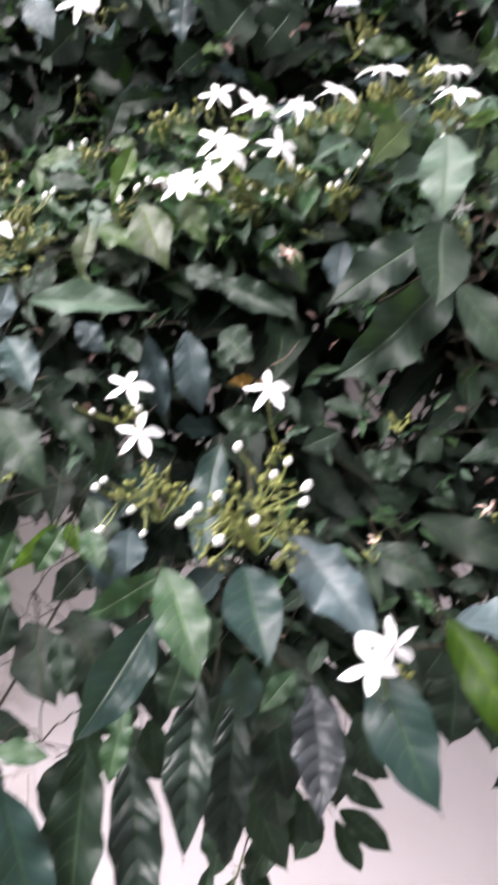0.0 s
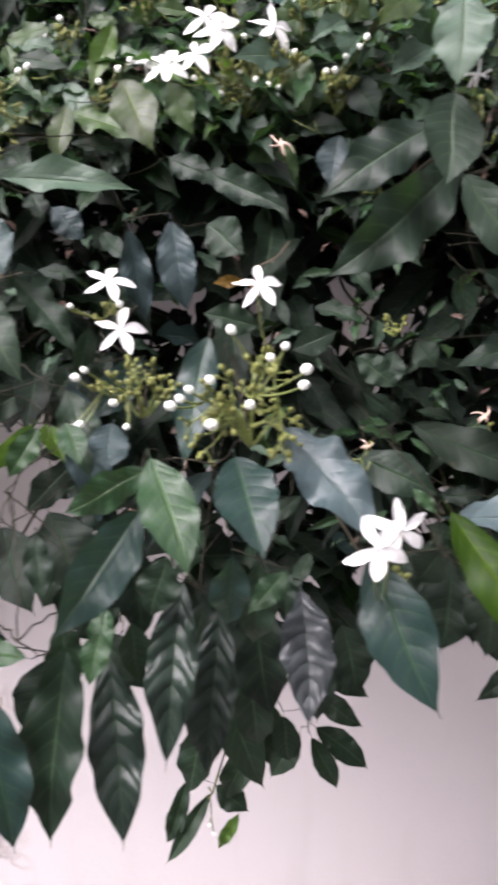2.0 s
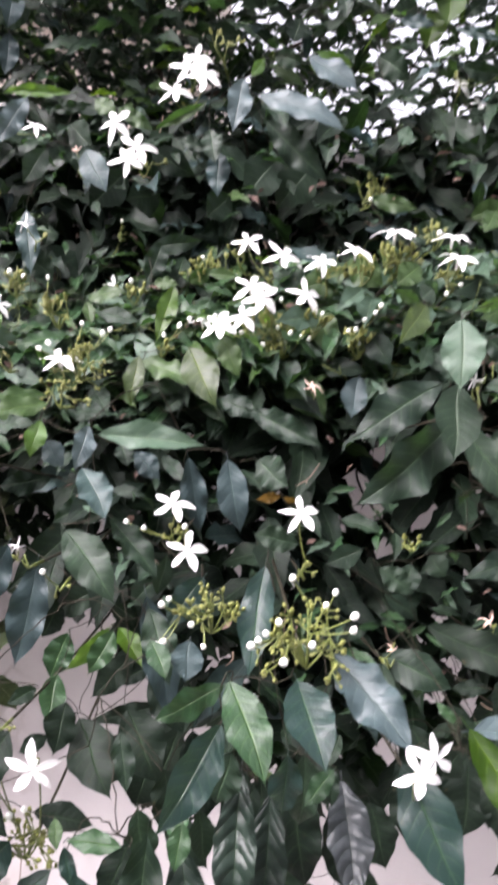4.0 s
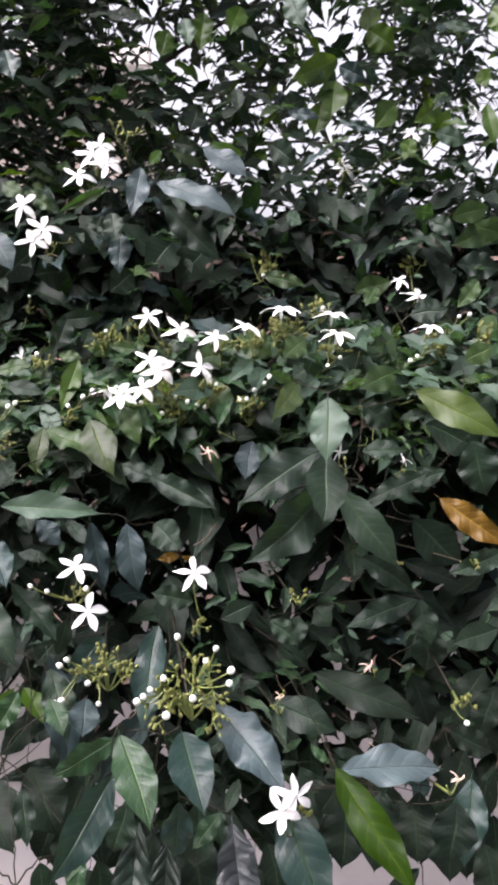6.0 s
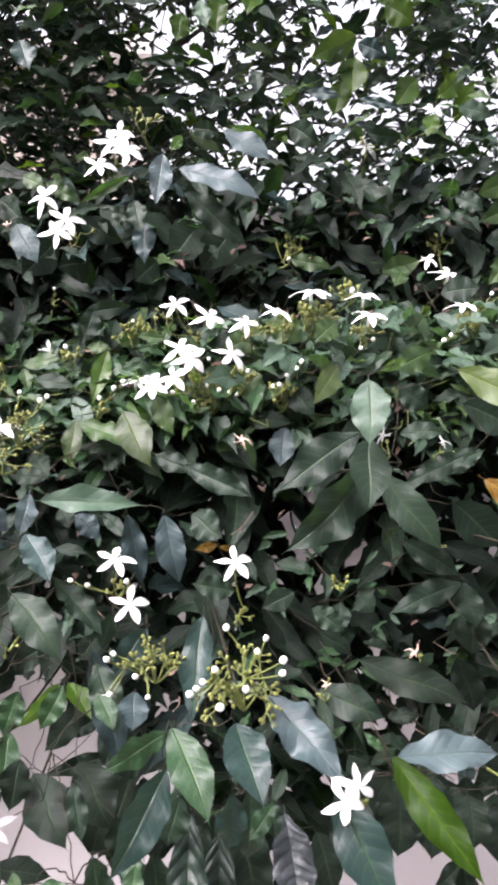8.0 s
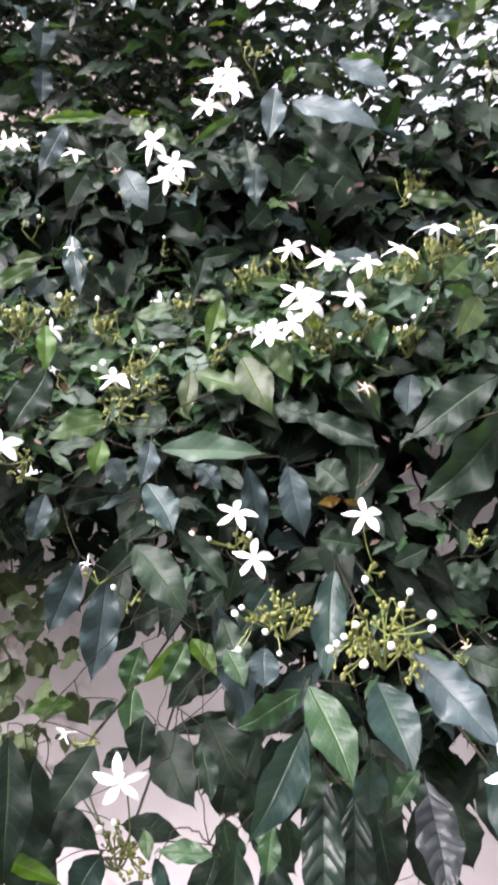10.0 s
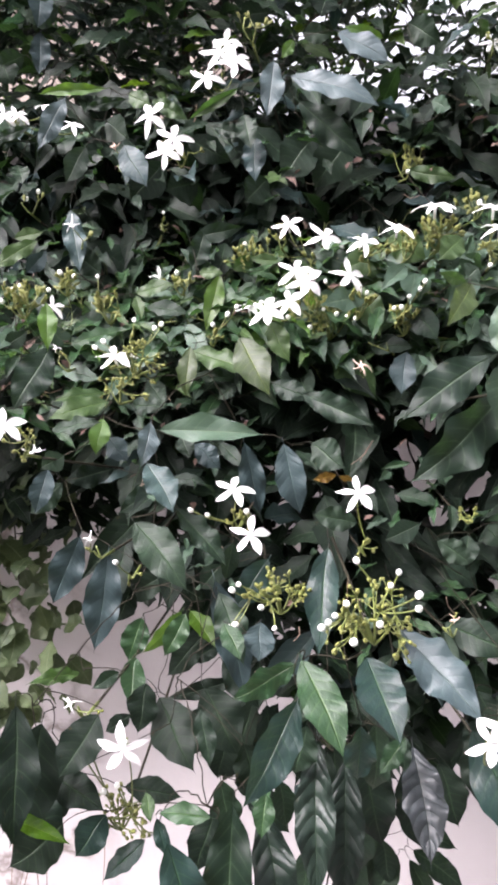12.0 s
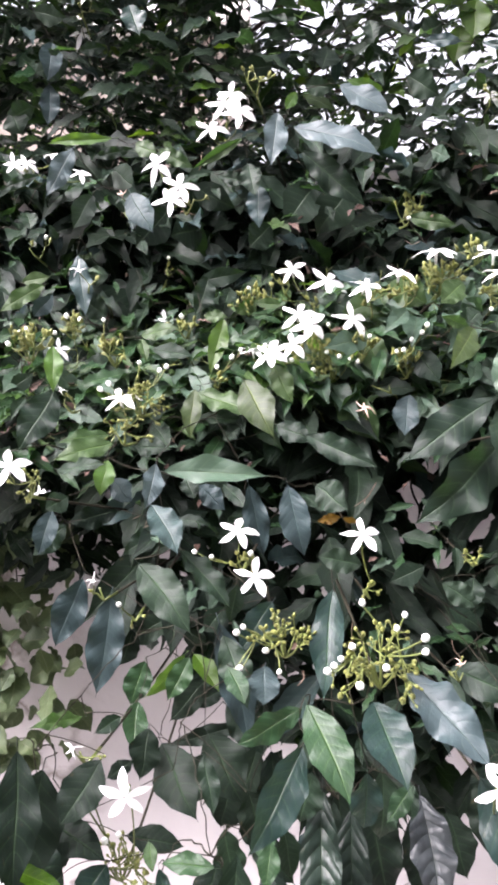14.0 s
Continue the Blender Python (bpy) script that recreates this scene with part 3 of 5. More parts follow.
leaf(twig, "mature", (-0.053, 0.970, 0.548), (-0.083, 0.950, 0.453), 0.034, 0)
leaf(twig, "mature", (-0.021, 0.970, 0.525), (-0.082, 0.930, 0.438), 0.031, 0)
leaf(twig, "mature", (-0.013, 0.970, 0.538), (0.032, 0.950, 0.511), 0.045, 0)
leaf(twig, "young", (0.018, 0.970, 0.489), (-0.012, 0.960, 0.434), 0.024, 0)
leaf(twig, "mature", (0.054, 0.960, 0.653), (-0.007, 0.960, 0.513), 0.054, 10)
twig = spray(shrub, (0.112, 0.950, 0.679))
leaf(twig, "mature", (0.104, 0.950, 0.840), (0.170, 0.920, 0.778), 0.040, 0)
leaf(twig, "mature", (0.117, 0.950, 0.749), (0.180, 0.920, 0.720), 0.040, 0)
leaf(twig, "mature", (0.112, 0.950, 0.705), (0.175, 0.920, 0.676), 0.039, 0)
leaf(twig, "mature", (0.118, 0.950, 0.652), (0.186, 0.920, 0.610), 0.045, 0)
leaf(twig, "mature", (0.113, 0.950, 0.636), (0.148, 0.930, 0.568), 0.036, 0)
leaf(twig, "mature", (0.096, 0.950, 0.643), (0.058, 0.930, 0.586), 0.046, 0)
leaf(twig, "mature", (0.075, 0.950, 0.670), (0.083, 0.930, 0.611), 0.044, 0)
leaf(twig, "mature", (0.054, 0.970, 0.681), (0.066, 0.950, 0.575), 0.049, 0)
twig = spray(shrub, (0.093, 0.520, 1.123))
leaf(twig, "deep", (0.094, 0.520, 1.121), (0.130, 0.460, 1.054), 0.050, -5)
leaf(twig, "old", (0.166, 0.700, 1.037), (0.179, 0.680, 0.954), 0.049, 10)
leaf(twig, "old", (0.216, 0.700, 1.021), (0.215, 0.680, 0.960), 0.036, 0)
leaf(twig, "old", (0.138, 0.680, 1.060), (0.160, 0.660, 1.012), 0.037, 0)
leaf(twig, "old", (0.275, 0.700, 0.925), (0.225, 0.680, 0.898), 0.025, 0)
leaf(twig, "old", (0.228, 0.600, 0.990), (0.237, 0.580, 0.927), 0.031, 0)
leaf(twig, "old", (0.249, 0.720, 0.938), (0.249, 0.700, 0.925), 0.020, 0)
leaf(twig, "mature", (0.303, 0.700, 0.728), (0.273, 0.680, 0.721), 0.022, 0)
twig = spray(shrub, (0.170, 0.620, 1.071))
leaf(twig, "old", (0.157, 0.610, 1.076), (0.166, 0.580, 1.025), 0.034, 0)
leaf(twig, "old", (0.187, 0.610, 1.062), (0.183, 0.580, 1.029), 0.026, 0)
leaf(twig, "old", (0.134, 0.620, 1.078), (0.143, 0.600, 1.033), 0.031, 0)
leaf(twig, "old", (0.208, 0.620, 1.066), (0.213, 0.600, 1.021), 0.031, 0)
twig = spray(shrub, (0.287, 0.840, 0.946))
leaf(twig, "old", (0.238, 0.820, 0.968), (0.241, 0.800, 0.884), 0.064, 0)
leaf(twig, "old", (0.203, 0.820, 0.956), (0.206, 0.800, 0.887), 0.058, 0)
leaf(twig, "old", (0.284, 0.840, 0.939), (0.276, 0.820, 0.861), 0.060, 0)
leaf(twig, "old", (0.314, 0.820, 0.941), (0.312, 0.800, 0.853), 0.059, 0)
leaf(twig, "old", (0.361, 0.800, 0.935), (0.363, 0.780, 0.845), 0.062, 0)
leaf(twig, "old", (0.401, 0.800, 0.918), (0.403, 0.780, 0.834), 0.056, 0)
twig = spray(shrub, (0.141, 0.535, 1.144))
leaf(twig, "lime", (0.135, 0.500, 1.161), (0.180, 0.420, 1.103), 0.036, -5)
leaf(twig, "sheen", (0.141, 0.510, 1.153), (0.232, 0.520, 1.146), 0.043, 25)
leaf(twig, "green", (0.137, 0.535, 1.144), (0.122, 0.545, 1.158), 0.010, 0)
leaf(twig, "deep", (0.296, 0.620, 1.075), (0.276, 0.580, 1.007), 0.044, 0)
leaf(twig, "old", (0.280, 0.640, 1.114), (0.327, 0.640, 1.088), 0.034, 0)
leaf(twig, "old", (0.148, 0.560, 1.106), (0.138, 0.570, 1.077), 0.030, 0)
leaf(twig, "old", (0.125, 0.600, 1.076), (0.116, 0.570, 1.010), 0.051, 0)
leaf(twig, "old", (0.218, 0.620, 1.064), (0.239, 0.620, 1.004), 0.038, 0)
leaf(twig, "old", (0.320, 0.750, 0.961), (0.322, 0.730, 0.880), 0.060, 0)
leaf(twig, "old", (0.348, 0.700, 0.950), (0.355, 0.680, 0.884), 0.052, 0)
leaf(twig, "old", (0.211, 0.720, 1.009), (0.223, 0.710, 0.942), 0.045, 0)
leaf(twig, "old", (0.345, 0.760, 1.027), (0.320, 0.750, 0.964), 0.047, 0)
twig = spray(shrub, (-0.260, 0.560, 1.131))
leaf(twig, "old", (-0.270, 0.550, 1.137), (-0.267, 0.500, 1.040), 0.046, 0)
leaf(twig, "old", (-0.205, 0.560, 1.121), (-0.237, 0.530, 1.081), 0.045, 10)
leaf(twig, "old", (-0.258, 0.570, 1.062), (-0.202, 0.540, 1.043), 0.039, 0)
leaf(twig, "mid", (-0.234, 0.620, 1.127), (-0.270, 0.580, 1.140), 0.018, 25)
leaf(twig, "lime", (-0.278, 0.530, 1.047), (-0.221, 0.500, 1.045), 0.019, 10)
leaf(twig, "mid", (-0.167, 0.540, 1.060), (-0.161, 0.520, 1.046), 0.014, 0)
leaf(twig, "old", (-0.194, 0.580, 1.037), (-0.143, 0.580, 1.025), 0.031, 20)
leaf(twig, "mature", (-0.204, 0.640, 1.115), (-0.226, 0.620, 1.110), 0.019, 0)
twig = spray(shrub, (-0.143, 0.600, 1.129))
leaf(twig, "old", (-0.086, 0.570, 1.083), (-0.074, 0.570, 1.025), 0.043, 0)
leaf(twig, "mature", (-0.105, 0.640, 1.191), (-0.083, 0.600, 1.137), 0.036, 10)
twig = spray(shrub, (-0.185, 0.740, 1.191))
leaf(twig, "mature", (-0.182, 0.670, 1.251), (-0.131, 0.620, 1.201), 0.047, 0)
leaf(twig, "mature", (-0.141, 0.660, 1.266), (-0.094, 0.630, 1.219), 0.030, 20)
leaf(twig, "mature", (-0.106, 0.700, 1.194), (-0.130, 0.700, 1.169), 0.028, 0)
leaf(twig, "mature", (-0.091, 0.660, 1.231), (-0.100, 0.660, 1.193), 0.021, 0)
twig = spray(shrub, (-0.162, 0.700, 1.346))
leaf(twig, "sheen", (-0.158, 0.660, 1.347), (-0.165, 0.630, 1.312), 0.025, -10)
leaf(twig, "glossy", (-0.166, 0.670, 1.307), (-0.139, 0.630, 1.270), 0.037, 10)
leaf(twig, "pale", (-0.157, 0.700, 1.332), (-0.056, 0.690, 1.326), 0.035, 20)
leaf(twig, "mature", (-0.139, 0.720, 1.321), (-0.130, 0.700, 1.303), 0.022, 0)
leaf(twig, "blue", (-0.128, 0.730, 1.310), (-0.102, 0.720, 1.286), 0.028, 0)
leaf(twig, "blue", (-0.218, 0.750, 1.316), (-0.197, 0.740, 1.293), 0.029, 0)
leaf(twig, "young", (-0.219, 0.740, 1.338), (-0.225, 0.720, 1.305), 0.026, 0)
leaf(twig, "mid", (-0.214, 0.750, 1.353), (-0.270, 0.720, 1.344), 0.030, 25)
leaf(twig, "mid", (-0.221, 0.770, 1.359), (-0.269, 0.740, 1.358), 0.021, 30)
leaf(twig, "mature", (-0.274, 0.780, 1.293), (-0.294, 0.760, 1.284), 0.030, 0)
leaf(twig, "mature", (-0.266, 0.720, 1.333), (-0.211, 0.700, 1.343), 0.021, 30)
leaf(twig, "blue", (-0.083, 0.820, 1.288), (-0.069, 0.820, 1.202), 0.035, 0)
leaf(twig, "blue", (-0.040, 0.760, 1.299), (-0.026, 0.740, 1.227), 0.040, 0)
leaf(twig, "mature", (-0.011, 0.770, 1.296), (0.021, 0.740, 1.275), 0.043, 0)
leaf(twig, "mature", (0.031, 0.740, 1.218), (-0.015, 0.740, 1.229), 0.032, 0)
leaf(twig, "yellow", (0.018, 0.840, 1.242), (-0.010, 0.830, 1.240), 0.015, 0)
leaf(twig, "yellow", (0.037, 0.840, 1.235), (0.019, 0.830, 1.243), 0.009, 0)
leaf(twig, "mature", (-0.085, 0.840, 1.257), (-0.100, 0.830, 1.220), 0.045, 0)
twig = spray(shrub, (-0.324, 0.860, 1.408))
leaf(twig, "mature", (-0.297, 0.850, 1.402), (-0.331, 0.800, 1.338), 0.051, 0)
leaf(twig, "young", (-0.301, 0.870, 1.450), (-0.296, 0.840, 1.398), 0.027, 0)
leaf(twig, "mid", (-0.212, 0.950, 1.454), (-0.160, 0.930, 1.462), 0.027, 30)
leaf(twig, "mid", (-0.212, 0.950, 1.450), (-0.204, 0.930, 1.422), 0.019, 0)
leaf(twig, "mature", (-0.196, 0.930, 1.437), (-0.144, 0.920, 1.428), 0.027, 30)
leaf(twig, "mid", (-0.190, 0.930, 1.378), (-0.144, 0.950, 1.408), 0.031, 30)
leaf(twig, "mid", (-0.326, 0.950, 1.522), (-0.378, 0.920, 1.491), 0.028, 20)
leaf(twig, "mid", (-0.360, 0.970, 1.528), (-0.323, 0.970, 1.533), 0.023, 20)
leaf(twig, "blue", (-0.359, 1.000, 1.485), (-0.330, 1.000, 1.513), 0.029, 0)
leaf(twig, "mature", (-0.263, 1.000, 1.480), (-0.304, 1.000, 1.511), 0.044, 0)
leaf(twig, "mature", (-0.364, 0.900, 1.400), (-0.335, 0.900, 1.419), 0.027, 0)
leaf(twig, "mature", (-0.285, 0.950, 1.426), (-0.229, 0.950, 1.409), 0.038, 20)
twig = spray(shrub, (-0.107, 0.900, 1.400))
leaf(twig, "palegreen", (-0.141, 0.870, 1.392), (-0.147, 0.840, 1.339), 0.029, 10)
leaf(twig, "mid", (-0.140, 0.880, 1.387), (-0.073, 0.840, 1.363), 0.037, 25)
leaf(twig, "palegreen", (-0.081, 0.800, 1.406), (-0.051, 0.750, 1.351), 0.047, 0)
leaf(twig, "mature", (-0.049, 0.860, 1.348), (-0.008, 0.840, 1.330), 0.032, 15)
leaf(twig, "mature", (-0.016, 0.840, 1.337), (0.058, 0.790, 1.307), 0.036, 10)
leaf(twig, "bright", (-0.108, 0.950, 1.469), (-0.125, 0.900, 1.405), 0.030, 0)
leaf(twig, "mid", (-0.134, 0.960, 1.474), (-0.102, 0.950, 1.471), 0.020, 10)
leaf(twig, "mature", (-0.140, 0.870, 1.359), (-0.081, 0.860, 1.354), 0.024, 35)
leaf(twig, "mature", (-0.111, 0.860, 1.333), (-0.088, 0.860, 1.348), 0.025, 30)
leaf(twig, "mature", (-0.189, 0.850, 1.358), (-0.168, 0.820, 1.330), 0.032, 0)
leaf(twig, "mature", (-0.207, 0.830, 1.336), (-0.165, 0.800, 1.336), 0.029, 20)
leaf(twig, "mature", (-0.144, 1.020, 1.518), (-0.077, 1.020, 1.528), 0.031, 0)
leaf(twig, "mature", (-0.129, 1.020, 1.524), (-0.149, 1.000, 1.474), 0.037, 0)
leaf(twig, "mid", (-0.092, 0.970, 1.475), (-0.063, 0.960, 1.491), 0.025, 0)
leaf(twig, "mid", (-0.035, 0.960, 1.482), (-0.072, 0.960, 1.486), 0.018, 20)
twig = spray(shrub, (0.042, 0.920, 1.405))
leaf(twig, "mid", (-0.052, 0.900, 1.414), (-0.028, 0.880, 1.367), 0.034, 0)
leaf(twig, "mid", (0.023, 0.910, 1.376), (0.071, 0.880, 1.317), 0.052, 0)
leaf(twig, "mid", (0.058, 0.930, 1.447), (0.079, 0.900, 1.388), 0.042, 0)
leaf(twig, "mature", (0.064, 0.930, 1.429), (0.139, 0.950, 1.446), 0.029, 10)
leaf(twig, "mid", (0.097, 0.960, 1.489), (0.032, 0.960, 1.465), 0.041, 20)
leaf(twig, "mature", (0.061, 0.920, 1.377), (0.119, 0.900, 1.376), 0.034, 30)
leaf(twig, "blue", (0.109, 0.900, 1.370), (0.098, 0.880, 1.323), 0.041, 0)
leaf(twig, "mid", (0.097, 0.970, 1.461), (0.054, 0.960, 1.436), 0.044, 15)
leaf(twig, "mature", (0.119, 0.900, 1.422), (0.141, 0.880, 1.383), 0.039, 0)
leaf(twig, "mid", (0.003, 0.950, 1.411), (-0.054, 0.950, 1.386), 0.045, 20)
leaf(twig, "mid", (0.177, 0.920, 1.497), (0.146, 0.900, 1.473), 0.039, 0)
leaf(twig, "mid", (0.096, 0.950, 1.502), (0.141, 0.940, 1.473), 0.049, 10)
leaf(twig, "mature", (0.008, 0.980, 1.494), (0.061, 0.960, 1.463), 0.037, 20)
twig = spray(shrub, (0.133, 0.680, 1.458))
leaf(twig, "mid", (0.123, 0.670, 1.455), (0.097, 0.660, 1.465), 0.014, 0)
leaf(twig, "palegreen", (0.130, 0.680, 1.453), (0.099, 0.630, 1.421), 0.029, -15)
leaf(twig, "pale", (0.151, 0.640, 1.442), (0.143, 0.605, 1.387), 0.045, 0)
leaf(twig, "mature", (0.154, 0.650, 1.387), (0.143, 0.610, 1.329), 0.050, -15)
leaf(twig, "young", (0.192, 0.660, 1.458), (0.165, 0.660, 1.448), 0.012, 0)
leaf(twig, "mature", (0.136, 0.680, 1.466), (0.125, 0.680, 1.458), 0.026, 20)
twig = spray(shrub, (0.215, 0.760, 1.344))
leaf(twig, "mature", (0.195, 0.770, 1.349), (0.082, 0.740, 1.255), 0.067, -15)
leaf(twig, "mature", (0.174, 0.780, 1.376), (0.078, 0.760, 1.318), 0.055, 20)
leaf(twig, "mature", (0.188, 0.740, 1.337), (0.242, 0.700, 1.259), 0.048, 0)
leaf(twig, "mature", (0.211, 0.740, 1.264), (0.268, 0.720, 1.227), 0.036, 0)
leaf(twig, "mature", (0.224, 0.800, 1.370), (0.274, 0.790, 1.371), 0.030, 30)
leaf(twig, "mature", (0.312, 0.820, 1.343), (0.231, 0.820, 1.304), 0.034, 10)
leaf(twig, "mature", (0.278, 0.840, 1.316), (0.340, 0.840, 1.343), 0.035, 10)
leaf(twig, "mature", (0.293, 0.820, 1.285), (0.358, 0.820, 1.228), 0.061, 0)
leaf(twig, "mature", (0.351, 0.800, 1.382), (0.375, 0.800, 1.315), 0.059, 0)
leaf(twig, "mature", (0.314, 0.850, 1.397), (0.394, 0.850, 1.362), 0.055, 0)
leaf(twig, "mature", (0.234, 0.840, 1.419), (0.269, 0.840, 1.392), 0.040, 0)
twig = spray(shrub, (0.289, 0.760, 1.208))
leaf(twig, "mature", (0.279, 0.750, 1.211), (0.191, 0.730, 1.188), 0.038, 10)
leaf(twig, "mature", (0.280, 0.750, 1.211), (0.290, 0.730, 1.165), 0.037, 0)
leaf(twig, "mature", (0.370, 0.740, 1.266), (0.300, 0.720, 1.248), 0.032, 0)
leaf(twig, "mature", (0.368, 0.740, 1.179), (0.316, 0.740, 1.161), 0.039, 0)
leaf(twig, "mature", (0.304, 0.780, 1.167), (0.298, 0.770, 1.117), 0.052, 0)
leaf(twig, "old", (0.163, 0.740, 1.135), (0.275, 0.700, 1.094), 0.050, 10)
leaf(twig, "mature", (0.115, 0.720, 1.113), (0.181, 0.690, 1.091), 0.046, 0)
leaf(twig, "old", (0.188, 0.720, 1.078), (0.224, 0.710, 1.082), 0.022, 10)
leaf(twig, "old", (0.356, 0.740, 1.133), (0.319, 0.740, 1.069), 0.044, 0)
leaf(twig, "old", (0.285, 0.780, 1.113), (0.308, 0.780, 1.043), 0.046, 0)
leaf(twig, "old", (0.352, 0.700, 1.131), (0.335, 0.700, 1.075), 0.042, 0)
leaf(twig, "mature", (0.114, 0.750, 1.191), (0.150, 0.740, 1.168), 0.031, 0)
leaf(twig, "mature", (0.145, 0.750, 1.196), (0.138, 0.740, 1.165), 0.031, 0)
leaf(twig, "mature", (0.166, 0.760, 1.202), (0.183, 0.750, 1.182), 0.031, 0)
leaf(twig, "mature", (0.094, 0.740, 1.214), (0.058, 0.740, 1.197), 0.030, 0)
leaf(twig, "yellow", (0.275, 0.680, 1.339), (0.333, 0.640, 1.297), 0.035, 0)
twig = spray(shrub, (0.253, 0.660, 1.448))
leaf(twig, "youngpale", (0.233, 0.640, 1.449), (0.307, 0.600, 1.408), 0.041, 10)
leaf(twig, "mature", (0.291, 0.670, 1.442), (0.322, 0.660, 1.420), 0.033, 0)
leaf(twig, "mid", (0.322, 0.750, 1.474), (0.353, 0.750, 1.492), 0.031, 0)
twig = spray(shrub, (-0.024, 1.050, 1.717))
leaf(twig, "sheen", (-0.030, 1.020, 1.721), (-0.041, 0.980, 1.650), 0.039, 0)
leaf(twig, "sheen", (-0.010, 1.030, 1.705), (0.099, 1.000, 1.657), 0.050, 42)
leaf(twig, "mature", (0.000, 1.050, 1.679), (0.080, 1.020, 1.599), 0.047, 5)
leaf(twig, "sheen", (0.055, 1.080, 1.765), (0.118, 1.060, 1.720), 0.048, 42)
leaf(twig, "young", (0.112, 1.080, 1.754), (0.061, 1.080, 1.772), 0.020, 10)
leaf(twig, "mature", (-0.071, 1.050, 1.667), (-0.063, 1.020, 1.621), 0.037, 0)
leaf(twig, "glossy", (-0.061, 1.060, 1.643), (-0.060, 1.030, 1.580), 0.039, 0)
leaf(twig, "mid", (-0.077, 1.060, 1.701), (-0.146, 1.060, 1.666), 0.018, 10)
leaf(twig, "mature", (-0.114, 1.080, 1.660), (-0.069, 1.070, 1.645), 0.024, 20)
leaf(twig, "young", (-0.004, 1.050, 1.751), (-0.020, 1.040, 1.728), 0.019, 0)
leaf(twig, "mature", (0.020, 1.100, 1.641), (-0.029, 1.080, 1.589), 0.070, 0)
leaf(twig, "mature", (0.066, 1.100, 1.638), (0.017, 1.100, 1.573), 0.070, 0)
leaf(twig, "mature", (-0.045, 1.100, 1.592), (-0.077, 1.080, 1.561), 0.055, 0)
twig = spray(shrub, (-0.266, 1.050, 1.650))
leaf(twig, "sheen", (-0.288, 1.000, 1.690), (-0.318, 0.960, 1.627), 0.035, 10)
leaf(twig, "glossy", (-0.225, 1.030, 1.636), (-0.195, 1.000, 1.580), 0.045, 0)
leaf(twig, "glossy", (-0.299, 1.020, 1.561), (-0.286, 0.980, 1.480), 0.036, 0)
leaf(twig, "mature", (-0.279, 1.050, 1.640), (-0.306, 1.030, 1.594), 0.040, 0)
leaf(twig, "mature", (-0.342, 1.030, 1.667), (-0.397, 1.020, 1.646), 0.018, 10)
leaf(twig, "mid", (-0.225, 1.100, 1.711), (-0.193, 1.080, 1.691), 0.031, 0)
leaf(twig, "mid", (-0.192, 1.080, 1.698), (-0.143, 1.070, 1.668), 0.026, 10)
leaf(twig, "mature", (-0.281, 1.080, 1.692), (-0.219, 1.080, 1.702), 0.019, 10)
leaf(twig, "young", (-0.256, 1.100, 1.720), (-0.350, 1.100, 1.718), 0.021, 20)
leaf(twig, "mature", (-0.381, 1.080, 1.627), (-0.367, 1.050, 1.598), 0.034, 0)
leaf(twig, "mature", (-0.259, 1.100, 1.679), (-0.226, 1.080, 1.652), 0.046, 0)
leaf(twig, "mature", (-0.185, 1.100, 1.622), (-0.233, 1.080, 1.570), 0.062, 0)
leaf(twig, "mature", (-0.141, 1.120, 1.599), (-0.187, 1.100, 1.584), 0.064, 0)
leaf(twig, "mature", (-0.290, 1.100, 1.551), (-0.292, 1.080, 1.520), 0.032, 0)
leaf(twig, "mature", (-0.151, 1.100, 1.651), (-0.091, 1.100, 1.617), 0.047, 0)
leaf(twig, "mature", (-0.332, 1.200, 1.852), (-0.379, 1.180, 1.834), 0.050, 0)
leaf(twig, "blue", (-0.353, 1.200, 1.880), (-0.357, 1.170, 1.818), 0.044, 0)
leaf(twig, "blue", (-0.362, 1.200, 1.822), (-0.366, 1.180, 1.759), 0.038, 0)
leaf(twig, "mature", (-0.376, 1.200, 1.924), (-0.326, 1.190, 1.909), 0.038, 0)
leaf(twig, "deep", (-0.233, 1.180, 1.916), (-0.216, 1.150, 1.866), 0.046, 0)
leaf(twig, "mature", (-0.314, 1.200, 1.866), (-0.272, 1.200, 1.868), 0.025, 0)
leaf(twig, "mature", (-0.424, 1.200, 1.786), (-0.410, 1.200, 1.754), 0.051, 0)
leaf(twig, "mature", (-0.389, 1.200, 1.792), (-0.433, 1.200, 1.779), 0.042, 0)
twig = spray(shrub, (0.292, 1.250, 1.908))
leaf(twig, "bright", (0.280, 1.250, 1.949), (0.198, 1.220, 1.903), 0.056, 0)
leaf(twig, "bright", (0.277, 1.250, 1.916), (0.263, 1.220, 1.850), 0.060, 0)
leaf(twig, "bright", (0.335, 1.280, 2.009), (0.378, 1.260, 1.968), 0.058, 0)
leaf(twig, "bright", (0.339, 1.300, 2.052), (0.345, 1.280, 2.000), 0.047, 0)
leaf(twig, "pale", (0.189, 1.200, 2.022), (0.213, 1.180, 1.970), 0.049, 0)
leaf(twig, "pale", (0.031, 1.200, 1.981), (0.039, 1.180, 1.933), 0.033, 0)
leaf(twig, "bright", (0.007, 1.250, 1.982), (-0.006, 1.230, 1.932), 0.044, 0)
leaf(twig, "glossy", (0.280, 1.240, 1.935), (0.322, 1.220, 1.908), 0.040, 0)
leaf(twig, "bright", (0.454, 1.250, 1.891), (0.401, 1.230, 1.848), 0.048, 0)
leaf(twig, "bright", (0.378, 1.250, 1.884), (0.335, 1.230, 1.837), 0.052, 0)
